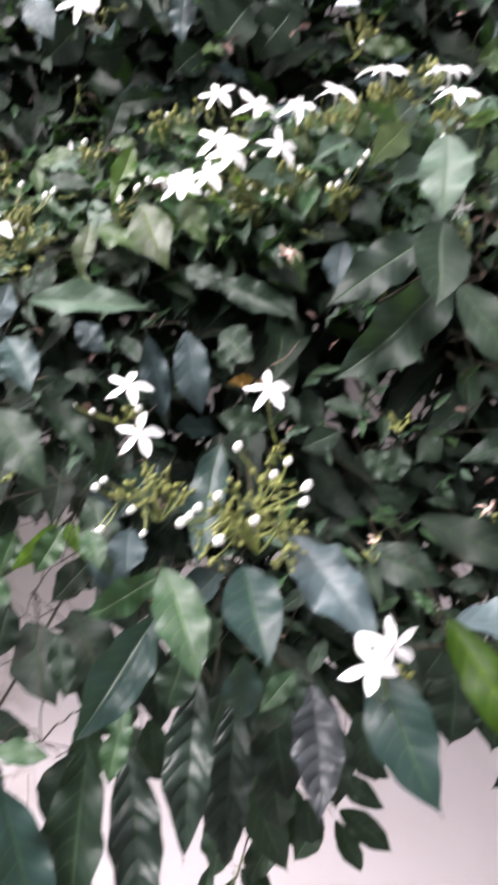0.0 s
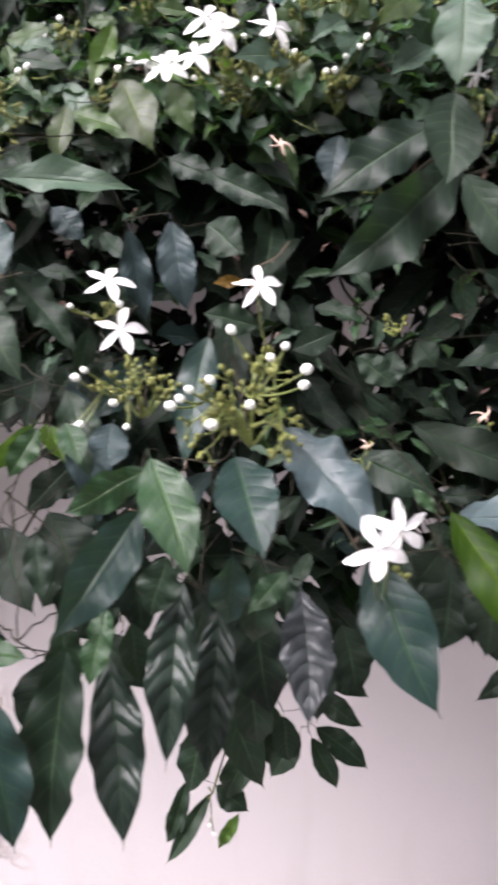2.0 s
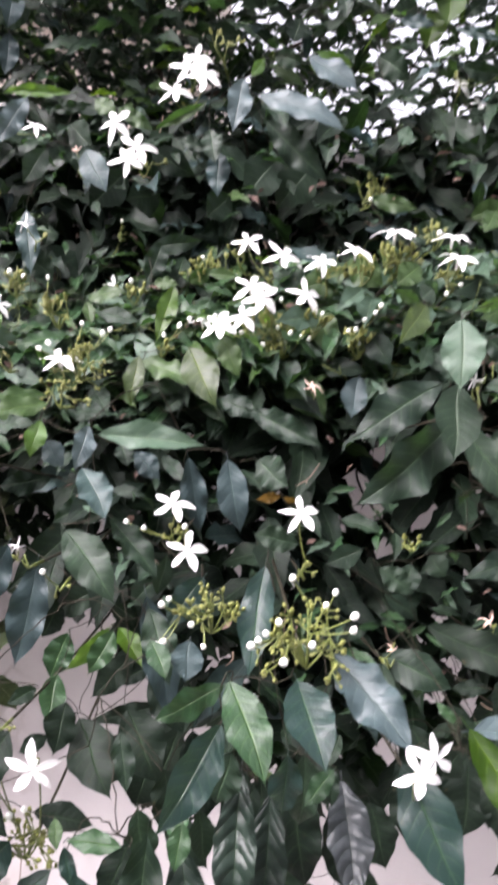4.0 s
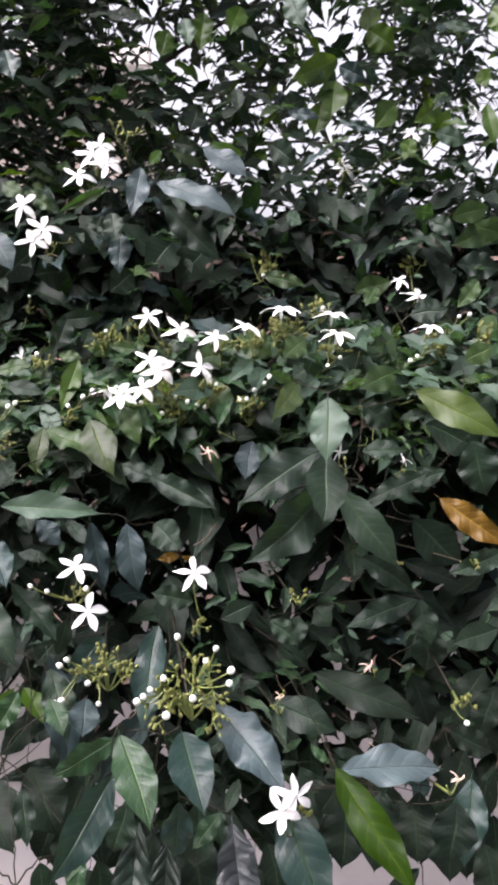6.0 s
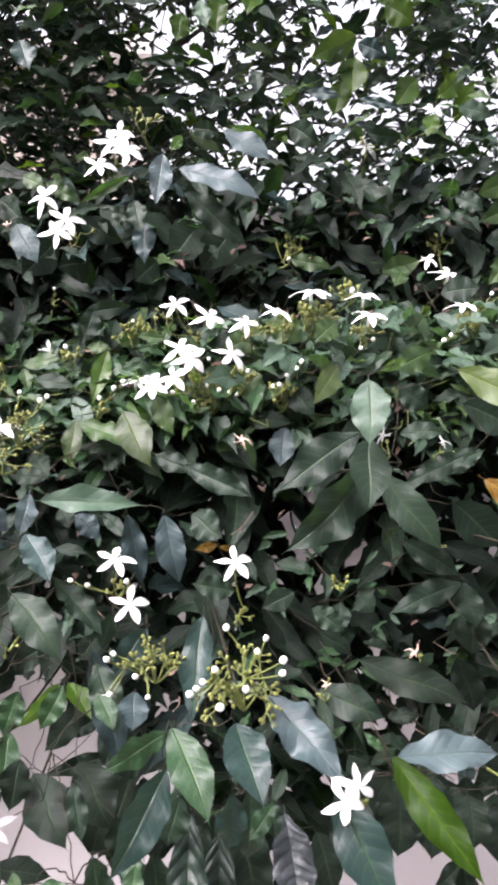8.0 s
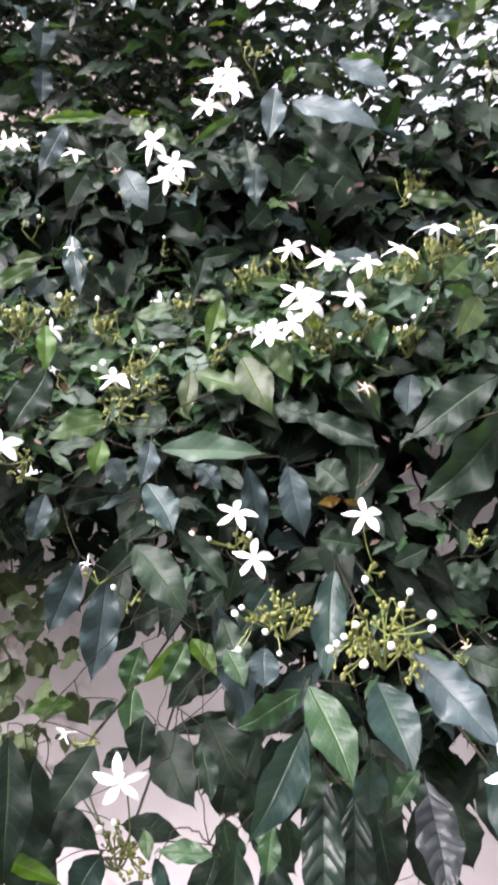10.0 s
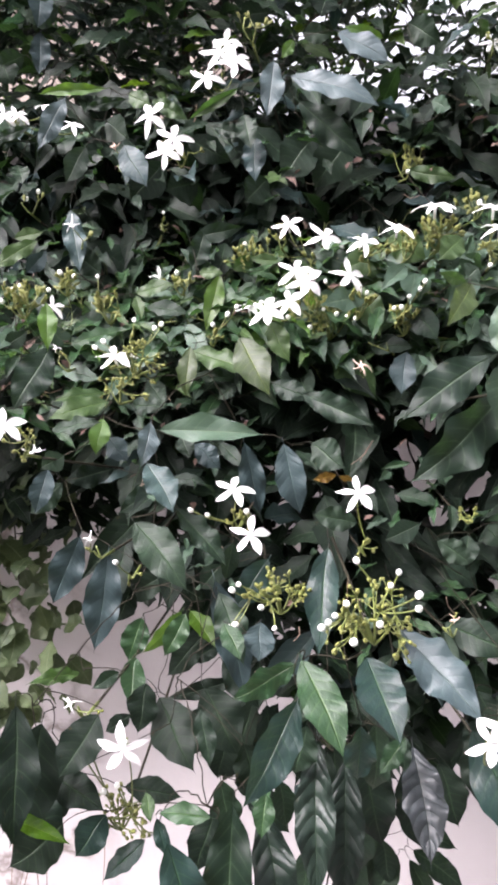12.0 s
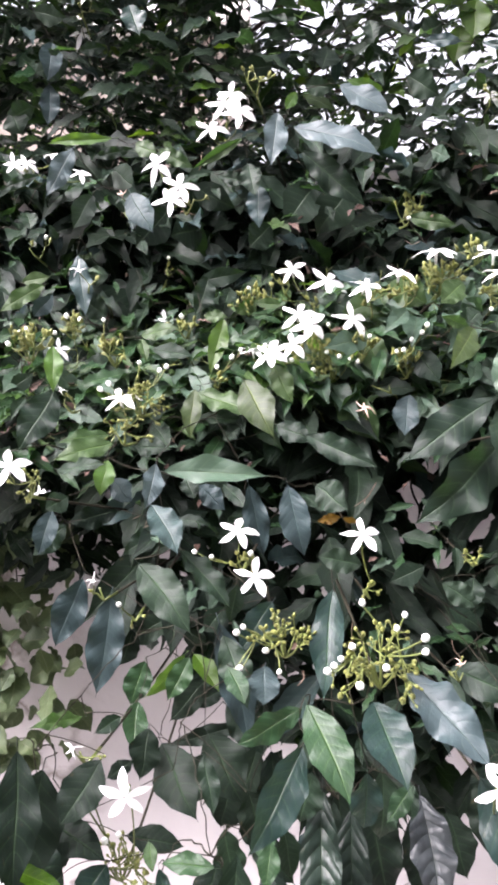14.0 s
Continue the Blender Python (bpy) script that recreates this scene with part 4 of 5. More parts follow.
leaf(twig, "bright", (0.399, 1.220, 1.823), (0.379, 1.200, 1.783), 0.036, 0)
leaf(twig, "bright", (0.521, 1.250, 1.943), (0.519, 1.220, 1.907), 0.037, 0)
leaf(twig, "bright", (0.516, 1.200, 2.021), (0.533, 1.180, 1.972), 0.050, 0)
leaf(twig, "bright", (0.512, 1.200, 1.874), (0.521, 1.180, 1.804), 0.031, 0)
leaf(twig, "pale", (0.451, 1.250, 2.011), (0.497, 1.220, 1.993), 0.022, 20)
leaf(twig, "mature", (0.433, 1.300, 2.021), (0.439, 1.280, 1.950), 0.057, 0)
leaf(twig, "glossy", (0.191, 1.200, 1.850), (0.241, 1.180, 1.838), 0.024, 20)
leaf(twig, "glossy", (0.272, 1.200, 1.840), (0.336, 1.170, 1.817), 0.018, 10)
leaf(twig, "bright", (0.120, 1.250, 2.022), (0.102, 1.200, 1.960), 0.044, 0)
leaf(twig, "bright", (0.065, 1.280, 2.022), (0.057, 1.250, 1.950), 0.045, 0)
leaf(twig, "mature", (0.330, 1.250, 1.900), (0.290, 1.240, 1.865), 0.028, 0)
leaf(twig, "mature", (0.226, 1.250, 1.887), (0.188, 1.240, 1.866), 0.046, 0)
leaf(twig, "bright", (0.260, 1.280, 1.889), (0.243, 1.260, 1.828), 0.056, 0)
leaf(twig, "pale", (0.429, 1.200, 1.828), (0.479, 1.180, 1.807), 0.036, 0)
leaf(twig, "mature", (0.338, 1.200, 1.782), (0.282, 1.200, 1.789), 0.036, 0)
leaf(twig, "mature", (0.379, 1.250, 1.821), (0.429, 1.250, 1.786), 0.056, 0)
leaf(twig, "pale", (0.177, 1.100, 1.678), (0.199, 1.080, 1.664), 0.028, 0)
leaf(twig, "mature", (-0.062, 1.200, 1.895), (0.050, 1.200, 1.891), 0.023, 10)
leaf(twig, "mature", (0.164, 1.200, 1.802), (0.206, 1.180, 1.765), 0.053, 0)
leaf(twig, "mature", (0.111, 1.200, 1.881), (0.113, 1.180, 1.842), 0.031, 0)
leaf(twig, "mature", (-0.030, 1.250, 1.843), (-0.092, 1.250, 1.837), 0.045, 0)
leaf(twig, "mature", (0.050, 1.220, 1.855), (0.041, 1.200, 1.815), 0.053, 0)
leaf(twig, "mature", (0.014, 1.200, 1.798), (0.057, 1.180, 1.786), 0.035, 0)
twig = spray(shrub, (0.453, 1.150, 1.697))
leaf(twig, "mid", (0.416, 1.150, 1.692), (0.370, 1.120, 1.694), 0.035, 0)
leaf(twig, "mid", (0.433, 1.120, 1.683), (0.495, 1.120, 1.701), 0.043, 0)
leaf(twig, "mature", (0.391, 1.100, 1.675), (0.428, 1.080, 1.652), 0.036, 20)
leaf(twig, "mid", (0.506, 1.100, 1.656), (0.461, 1.100, 1.672), 0.051, 0)
leaf(twig, "mature", (0.437, 1.100, 1.613), (0.508, 1.100, 1.606), 0.055, 20)
leaf(twig, "mid", (0.432, 1.000, 1.580), (0.394, 0.980, 1.540), 0.031, 0)
leaf(twig, "mid", (0.518, 1.150, 1.681), (0.434, 1.120, 1.641), 0.053, 0)
leaf(twig, "mid", (0.141, 1.080, 1.591), (0.202, 1.050, 1.573), 0.029, 0)
leaf(twig, "mature", (0.178, 1.000, 1.531), (0.241, 1.000, 1.554), 0.039, 10)
leaf(twig, "mid", (0.301, 1.050, 1.574), (0.278, 1.020, 1.544), 0.032, 0)
leaf(twig, "mid", (0.276, 1.080, 1.568), (0.329, 1.060, 1.583), 0.041, 0)
leaf(twig, "mid", (0.248, 1.200, 1.656), (0.298, 1.180, 1.672), 0.040, 0)
leaf(twig, "mature", (0.340, 1.200, 1.685), (0.271, 1.180, 1.663), 0.045, 0)
leaf(twig, "glossy", (0.300, 1.150, 1.625), (0.307, 1.120, 1.597), 0.026, 0)
leaf(twig, "mid", (0.299, 0.950, 1.500), (0.270, 0.930, 1.486), 0.052, 0)
leaf(twig, "mature", (0.253, 0.950, 1.485), (0.219, 0.930, 1.464), 0.044, 0)
leaf(twig, "mid", (0.292, 0.900, 1.457), (0.236, 0.880, 1.437), 0.043, 10)
leaf(twig, "mature", (0.337, 1.000, 1.532), (0.386, 0.980, 1.540), 0.050, 20)
leaf(twig, "mid", (0.414, 0.950, 1.523), (0.437, 0.930, 1.508), 0.038, 10)
twig = spray(shrub, (-0.156, 0.530, 1.040))
leaf(twig, "deep", (-0.149, 0.520, 1.028), (-0.124, 0.490, 0.924), 0.052, 0)
leaf(twig, "deep", (-0.158, 0.530, 1.043), (-0.150, 0.520, 1.013), 0.016, 0)
leaf(twig, "deep", (-0.176, 0.560, 0.999), (-0.213, 0.540, 0.975), 0.026, 20)
twig = spray(shrub, (-0.160, 0.640, 1.060))
leaf(twig, "old", (-0.068, 0.660, 1.064), (-0.059, 0.640, 0.983), 0.046, 0)
leaf(twig, "old", (-0.091, 0.620, 1.005), (-0.050, 0.600, 0.967), 0.036, 0)
leaf(twig, "old", (-0.290, 0.620, 1.010), (-0.319, 0.600, 0.975), 0.050, 0)
leaf(twig, "old", (-0.108, 0.660, 1.112), (-0.073, 0.640, 1.071), 0.034, 0)
leaf(twig, "old", (-0.010, 0.680, 0.996), (-0.031, 0.660, 0.925), 0.050, 0)
twig = spray(shrub, (-0.080, 0.600, 1.170))
leaf(twig, "blue", (-0.067, 0.600, 1.179), (-0.070, 0.580, 1.152), 0.034, 0)
leaf(twig, "green", (-0.099, 0.600, 1.179), (-0.084, 0.570, 1.159), 0.024, 0)
twig = spray(shrub, (-0.260, 0.600, 1.080))
leaf(twig, "old", (-0.254, 0.560, 1.114), (-0.280, 0.520, 1.023), 0.066, 0)
leaf(twig, "old", (-0.308, 0.600, 1.031), (-0.253, 0.580, 0.984), 0.055, 0)
leaf(twig, "old", (-0.259, 0.620, 1.035), (-0.288, 0.600, 0.971), 0.050, 0)
twig = spray(shrub, (0.060, 0.700, 1.090))
leaf(twig, "old", (0.029, 0.740, 0.967), (0.048, 0.720, 0.847), 0.066, 0)
leaf(twig, "old", (0.080, 0.740, 0.939), (0.092, 0.720, 0.839), 0.060, 0)
leaf(twig, "old", (0.000, 0.760, 0.955), (-0.005, 0.740, 0.839), 0.066, 0)
leaf(twig, "old", (0.113, 0.740, 0.938), (0.131, 0.720, 0.872), 0.050, 0)
twig = spray(shrub, (-0.200, 0.720, 1.160))
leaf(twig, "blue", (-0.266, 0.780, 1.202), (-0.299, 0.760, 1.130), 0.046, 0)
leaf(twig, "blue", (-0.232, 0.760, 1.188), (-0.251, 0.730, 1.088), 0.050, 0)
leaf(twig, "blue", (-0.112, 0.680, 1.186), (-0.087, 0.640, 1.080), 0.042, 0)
leaf(twig, "deep", (-0.060, 0.700, 1.198), (-0.096, 0.670, 1.158), 0.036, 0)
leaf(twig, "old", (-0.125, 0.640, 1.096), (-0.093, 0.610, 1.042), 0.056, 0)
leaf(twig, "mature", (-0.302, 0.860, 1.241), (-0.340, 0.840, 1.210), 0.036, 0)
leaf(twig, "old", (-0.244, 0.880, 1.250), (-0.304, 0.870, 1.241), 0.038, 0)
leaf(twig, "blue", (-0.311, 0.840, 1.264), (-0.326, 0.820, 1.216), 0.034, 0)
leaf(twig, "mature", (-0.177, 0.840, 1.244), (-0.232, 0.820, 1.212), 0.036, 0)
twig = spray(shrub, (-0.142, 0.730, 1.143))
leaf(twig, "bright", (-0.142, 0.712, 1.141), (-0.113, 0.661, 1.126), 0.026, 20)
leaf(twig, "young", (-0.151, 0.710, 1.142), (-0.194, 0.700, 1.101), 0.022, -15)
leaf(twig, "green", (-0.147, 0.710, 1.139), (-0.170, 0.690, 1.102), 0.030, 10)
leaf(twig, "green", (-0.197, 0.735, 1.125), (-0.213, 0.720, 1.082), 0.037, 0)
leaf(twig, "green", (-0.200, 0.700, 1.098), (-0.202, 0.660, 1.067), 0.033, 0)
leaf(twig, "old", (-0.139, 0.790, 1.076), (-0.183, 0.770, 1.036), 0.039, 0)
leaf(twig, "old", (-0.121, 0.790, 1.064), (-0.159, 0.780, 1.047), 0.027, 0)
twig = spray(shrub, (-0.178, 0.690, 1.068))
leaf(twig, "old", (-0.185, 0.670, 1.086), (-0.192, 0.640, 1.049), 0.039, 0)
leaf(twig, "old", (-0.176, 0.680, 1.064), (-0.137, 0.620, 1.020), 0.057, 0)
leaf(twig, "old", (-0.201, 0.660, 1.058), (-0.229, 0.660, 1.040), 0.021, 0)
leaf(twig, "old", (-0.109, 0.660, 1.030), (-0.120, 0.650, 0.990), 0.039, 0)
leaf(twig, "old", (-0.220, 0.800, 1.132), (-0.238, 0.790, 1.094), 0.036, 0)
leaf(twig, "mature", (-0.174, 0.800, 1.147), (-0.233, 0.810, 1.115), 0.040, 0)
twig = spray(shrub, (-0.112, 0.500, 1.076))
leaf(twig, "green", (-0.111, 0.510, 1.058), (-0.156, 0.520, 1.056), 0.022, 20)
leaf(twig, "deep", (-0.205, 0.550, 1.032), (-0.230, 0.530, 1.007), 0.037, 0)
leaf(twig, "old", (-0.117, 0.580, 1.009), (-0.135, 0.560, 0.961), 0.037, 0)
leaf(twig, "old", (-0.246, 0.560, 1.017), (-0.292, 0.540, 0.990), 0.053, 0)
twig = spray(shrub, (-0.090, 0.800, 1.090))
leaf(twig, "old", (-0.103, 0.800, 1.079), (-0.174, 0.800, 1.049), 0.046, 0)
leaf(twig, "old", (-0.100, 0.770, 1.030), (-0.188, 0.770, 1.009), 0.025, 0)
leaf(twig, "old", (-0.083, 0.700, 1.045), (-0.120, 0.680, 0.963), 0.055, 0)
leaf(twig, "old", (-0.139, 0.760, 1.004), (-0.166, 0.740, 0.952), 0.052, 0)
twig = spray(shrub, (0.180, 0.640, 1.050))
leaf(twig, "old", (0.140, 0.620, 1.069), (0.150, 0.600, 1.009), 0.038, 0)
leaf(twig, "old", (0.166, 0.600, 1.081), (0.151, 0.580, 1.024), 0.034, 0)
leaf(twig, "old", (0.190, 0.610, 1.065), (0.187, 0.590, 1.014), 0.031, 0)
leaf(twig, "old", (0.203, 0.600, 1.079), (0.194, 0.580, 1.035), 0.031, 0)
leaf(twig, "old", (0.223, 0.610, 1.063), (0.218, 0.590, 1.018), 0.032, 0)
leaf(twig, "old", (0.132, 0.640, 1.056), (0.120, 0.630, 1.020), 0.032, 0)
twig = spray(shrub, (0.200, 0.600, 1.045))
leaf(twig, "old", (0.162, 0.580, 1.082), (0.155, 0.560, 1.029), 0.050, 0)
leaf(twig, "old", (0.192, 0.570, 1.090), (0.182, 0.550, 1.031), 0.047, 0)
leaf(twig, "old", (0.225, 0.580, 1.072), (0.224, 0.560, 1.031), 0.048, 0)
leaf(twig, "old", (0.262, 0.570, 1.082), (0.251, 0.550, 1.034), 0.049, 0)
stalk = cluster(shrub, (-0.091, 0.750, 1.214), 31, 0.015)
flower(stalk, (-0.095, 0.775, 1.248), 0.042, 50, -5, -2)
flower(stalk, (-0.077, 0.712, 1.219), 0.044, 42, 5, 12)
bud(stalk, (-0.138, 0.740, 1.239))
bud(stalk, (-0.121, 0.740, 1.233))
bud(stalk, (-0.081, 0.740, 1.235))
stalk = cluster(shrub, (0.037, 0.730, 1.186), 17, 0.014)
flower(stalk, (0.031, 0.725, 1.253), 0.042, 46, 0, 20)
stalk = cluster(shrub, (-0.050, 0.620, 1.177), 75, 0.031)
bud(stalk, (-0.084, 0.600, 1.215))
bud(stalk, (-0.090, 0.600, 1.210))
bud(stalk, (-0.089, 0.600, 1.178))
bud(stalk, (-0.095, 0.600, 1.176))
bud(stalk, (-0.066, 0.600, 1.193))
bud(stalk, (-0.055, 0.580, 1.183))
stalk = cluster(shrub, (0.024, 0.545, 1.183), 99, 0.040)
bud(stalk, (0.012, 0.550, 1.252))
bud(stalk, (0.034, 0.520, 1.243))
bud(stalk, (0.043, 0.540, 1.245))
bud(stalk, (0.051, 0.500, 1.233))
bud(stalk, (0.053, 0.510, 1.239))
bud(stalk, (-0.009, 0.500, 1.230))
bud(stalk, (-0.014, 0.500, 1.225))
bud(stalk, (-0.019, 0.500, 1.221))
bud(stalk, (0.003, 0.490, 1.214))
bud(stalk, (0.023, 0.500, 1.222))
bud(stalk, (0.001, 0.520, 1.230))
stalk = cluster(shrub, (0.112, 0.530, 1.088), 17, 0.019)
flower(stalk, (0.079, 0.412, 1.183), 0.031, 20, -5, 45)
flower(stalk, (0.090, 0.420, 1.188), 0.030, 18, 12, 27)
stalk = cluster(shrub, (-0.199, 0.570, 1.001), 78, 0.029)
flower(stalk, (-0.182, 0.540, 1.102), 0.040, 8, 0, 15)
bud(stalk, (-0.226, 0.560, 1.090))
bud(stalk, (-0.217, 0.560, 1.098))
bud(stalk, (-0.208, 0.560, 1.047))
bud(stalk, (-0.193, 0.550, 1.060))
stalk = cluster(shrub, (0.018, 0.930, 1.385), 128, 0.043)
flower(stalk, (-0.018, 0.910, 1.469), 0.044, 35, 0, 0)
flower(stalk, (-0.005, 0.900, 1.458), 0.045, 30, 10, 40)
flower(stalk, (-0.027, 0.890, 1.436), 0.041, 35, -10, 20)
flower(stalk, (-0.054, 0.890, 1.427), 0.045, 40, 0, 60)
flower(stalk, (-0.073, 0.910, 1.431), 0.035, 70, 0, 0)
flower(stalk, (0.044, 0.900, 1.461), 0.045, 35, 15, 20)
bud(stalk, (0.023, 0.920, 1.436))
bud(stalk, (0.018, 0.920, 1.456))
bud(stalk, (-0.058, 0.910, 1.436))
bud(stalk, (0.029, 0.910, 1.418))
bud(stalk, (0.014, 0.910, 1.424))
bud(stalk, (0.041, 0.910, 1.414))
bud(stalk, (-0.003, 0.900, 1.405))
bud(stalk, (-0.028, 0.900, 1.418))
bud(stalk, (0.051, 0.910, 1.412))
stalk = cluster(shrub, (0.008, 1.000, 1.466), 20, 0.018)
flower(stalk, (-0.021, 1.000, 1.525), 0.042, 45, -10, 20)
flower(stalk, (0.021, 0.960, 1.507), 0.049, 38, 10, 55)
bud(stalk, (-0.077, 1.000, 1.506))
bud(stalk, (-0.010, 1.000, 1.517))
stalk = cluster(shrub, (0.074, 0.950, 1.463), 26, 0.028)
flower(stalk, (0.061, 0.900, 1.498), 0.036, 45, 30, 0)
flower(stalk, (0.099, 0.900, 1.511), 0.039, 62, 0, 40)
stalk = cluster(shrub, (0.106, 0.900, 1.390), 87, 0.025)
bud(stalk, (0.092, 0.880, 1.423))
bud(stalk, (0.100, 0.880, 1.424))
bud(stalk, (0.109, 0.880, 1.435))
bud(stalk, (0.121, 0.880, 1.443))
bud(stalk, (0.127, 0.880, 1.451))
stalk = cluster(shrub, (0.151, 0.940, 1.486), 66, 0.027)
flower(stalk, (0.148, 0.930, 1.534), 0.051, 72, 0, 10)
stalk = cluster(shrub, (0.212, 0.900, 1.471), 36, 0.024)
flower(stalk, (0.207, 0.870, 1.503), 0.045, 70, 5, 60)
flower(stalk, (0.207, 0.900, 1.527), 0.044, 75, 0, 50)
bud(stalk, (0.214, 0.880, 1.475))
bud(stalk, (0.199, 0.880, 1.465))
stalk = cluster(shrub, (-0.200, 0.840, 1.366), 78, 0.032)
flower(stalk, (-0.220, 0.830, 1.389), 0.044, 60, -5, 20)
bud(stalk, (-0.231, 0.830, 1.407))
bud(stalk, (-0.241, 0.830, 1.401))
bud(stalk, (-0.199, 0.850, 1.427))
bud(stalk, (-0.177, 0.850, 1.417))
bud(stalk, (-0.169, 0.850, 1.421))
stalk = cluster(shrub, (-0.337, 0.900, 1.432), 87, 0.030)
flower(stalk, (-0.302, 0.900, 1.444), 0.029, 35, 10, 20)
bud(stalk, (-0.347, 0.900, 1.466))
bud(stalk, (-0.338, 0.900, 1.470))
bud(stalk, (-0.305, 0.900, 1.464))
bud(stalk, (-0.362, 0.900, 1.454))
stalk = cluster(shrub, (-0.236, 0.900, 1.420), 56, 0.027)
bud(stalk, (-0.246, 0.900, 1.476))
stalk = cluster(shrub, (-0.190, 1.030, 1.431), 6, 0.015)
flower(stalk, (-0.192, 1.030, 1.470), 0.033, 40, 5, 20)
stalk = cluster(shrub, (-0.117, 0.900, 1.388), 20, 0.013)
bud(stalk, (-0.116, 0.900, 1.414))
bud(stalk, (-0.098, 0.900, 1.425))
bud(stalk, (-0.087, 0.900, 1.433))
stalk = cluster(shrub, (-0.296, 0.720, 1.309), 27, 0.022)
flower(stalk, (-0.292, 0.740, 1.308), 0.023, -72, 0, 0)
flower(stalk, (-0.306, 0.700, 1.343), 0.045, 40, 20, 30)
stalk = cluster(shrub, (-0.213, 0.800, 1.342), 44, 0.027)
stalk = cluster(shrub, (-0.200, 0.720, 1.175), 4, 0.011)
bud(stalk, (-0.211, 0.700, 1.201))
stalk = cluster(shrub, (-0.158, 1.070, 1.610), 20, 0.027)
flower(stalk, (-0.194, 1.070, 1.676), 0.047, 30, -10, 20)
flower(stalk, (-0.162, 1.040, 1.642), 0.048, 25, 0, 0)
flower(stalk, (-0.174, 1.030, 1.624), 0.045, 25, 5, 40)
stalk = cluster(shrub, (-0.189, 1.080, 1.530), 3, 0.016)
bud(stalk, (-0.184, 1.050, 1.553))
stalk = cluster(shrub, (-0.107, 1.200, 1.719), 6, 0.021)
flower(stalk, (-0.100, 1.100, 1.754), 0.052, 32, 0, 20)
flower(stalk, (-0.080, 1.080, 1.737), 0.050, 30, 10, 46)
flower(stalk, (-0.120, 1.090, 1.721), 0.046, 32, -5, 60)
flower(stalk, (-0.092, 1.120, 1.771), 0.048, 40, 0, 0)
stalk = cluster(shrub, (-0.365, 1.080, 1.668), 6, 0.015)
flower(stalk, (-0.390, 1.080, 1.690), 0.034, 25, 0, 20)
flower(stalk, (-0.370, 1.070, 1.688), 0.032, 40, 10, 40)
flower(stalk, (-0.342, 1.100, 1.703), 0.027, 70, 0, 0)
flower(stalk, (-0.301, 1.080, 1.673), 0.031, 50, 20, 0)
stalk = cluster(shrub, (-0.308, 1.220, 1.916), 8, 0.016)
flower(stalk, (-0.329, 1.300, 1.922), 0.045, 20, 0, 20)
flower(stalk, (-0.314, 1.180, 1.969), 0.046, 35, 0, 10)
flower(stalk, (-0.290, 1.160, 1.950), 0.048, 30, 10, 40)
flower(stalk, (-0.287, 1.170, 1.933), 0.042, 40, 0, 25)
stalk = cluster(shrub, (-0.362, 1.060, 1.561), 8, 0.023)
bud(stalk, (-0.347, 1.050, 1.589))
bud(stalk, (-0.364, 1.050, 1.581))
stalk = cluster(shrub, (0.377, 1.120, 1.597), 27, 0.022)
flower(stalk, (0.401, 1.200, 1.659), 0.040, 20, 30, 20)
flower(stalk, (0.364, 1.050, 1.560), 0.054, 62, 0, 0)
flower(stalk, (0.343, 1.080, 1.585), 0.033, 65, 0, 30)
stalk = cluster(shrub, (0.361, 0.950, 1.471), 76, 0.027)
flower(stalk, (0.338, 0.920, 1.513), 0.042, 68, 0, 20)
bud(stalk, (0.317, 0.900, 1.477))
bud(stalk, (0.308, 0.900, 1.471))
bud(stalk, (0.388, 0.950, 1.529))
bud(stalk, (0.402, 0.950, 1.532))
stalk = cluster(shrub, (0.154, 0.940, 1.485), 46, 0.025)
stalk = cluster(shrub, (0.403, 0.900, 1.486), 36, 0.022)
stalk = cluster(shrub, (0.299, 0.660, 1.127), 24, 0.013)
bud(stalk, (0.297, 0.640, 1.121))
stalk = cluster(shrub, (0.145, 0.750, 1.209), 17, 0.014)
stalk = cluster(shrub, (0.330, 0.720, 1.257), 5, 0.012)
stalk = cluster(shrub, (0.249, 0.740, 1.253), 5, 0.012)
stalk = cluster(shrub, (0.283, 1.200, 1.754), 6, 0.022)
flower(stalk, (0.294, 1.250, 1.778), 0.043, 30, 0, 20)
flower(stalk, (0.328, 1.250, 1.752), 0.041, 40, 0, 40)
flower(stalk, (0.403, 1.250, 1.836), 0.043, 50, 0, 10)
flower(stalk, (0.514, 1.250, 1.875), 0.042, 20, 30, 10)
stalk = cluster(shrub, (-0.018, 0.950, 0.542), 4, 0.011)
bud(stalk, (-0.022, 0.950, 0.489))
bud(stalk, (-0.016, 0.950, 0.474))
stalk = cluster(shrub, (-0.056, 1.100, 1.763), 24, 0.026)
stalk = cluster(shrub, (0.142, 1.100, 1.581), 37, 0.025)
bud(stalk, (0.142, 1.080, 1.589))
stalk = cluster(shrub, (0.151, 1.120, 1.594), 24, 0.022)
stalk = cluster(shrub, (-0.057, 1.000, 1.480), 31, 0.022)
stalk = cluster(shrub, (-0.031, 1.000, 1.497), 26, 0.019)
stalk = cluster(shrub, (-0.297, 0.950, 1.455), 46, 0.021)
bud(stalk, (-0.300, 0.940, 1.483))
bud(stalk, (-0.284, 0.940, 1.478))
stalk = cluster(shrub, (-0.158, 0.970, 1.447), 41, 0.021)
bud(stalk, (-0.161, 0.960, 1.475))
stalk = cluster(shrub, (0.053, 0.900, 1.412), 51, 0.024)
bud(stalk, (0.064, 0.900, 1.441))
stalk = cluster(shrub, (0.205, 0.980, 1.518), 41, 0.024)
bud(stalk, (0.209, 0.970, 1.538))
stalk = cluster(shrub, (0.112, 0.930, 1.474), 46, 0.023)
stalk = cluster(shrub, (-0.078, 0.970, 1.471), 41, 0.021)
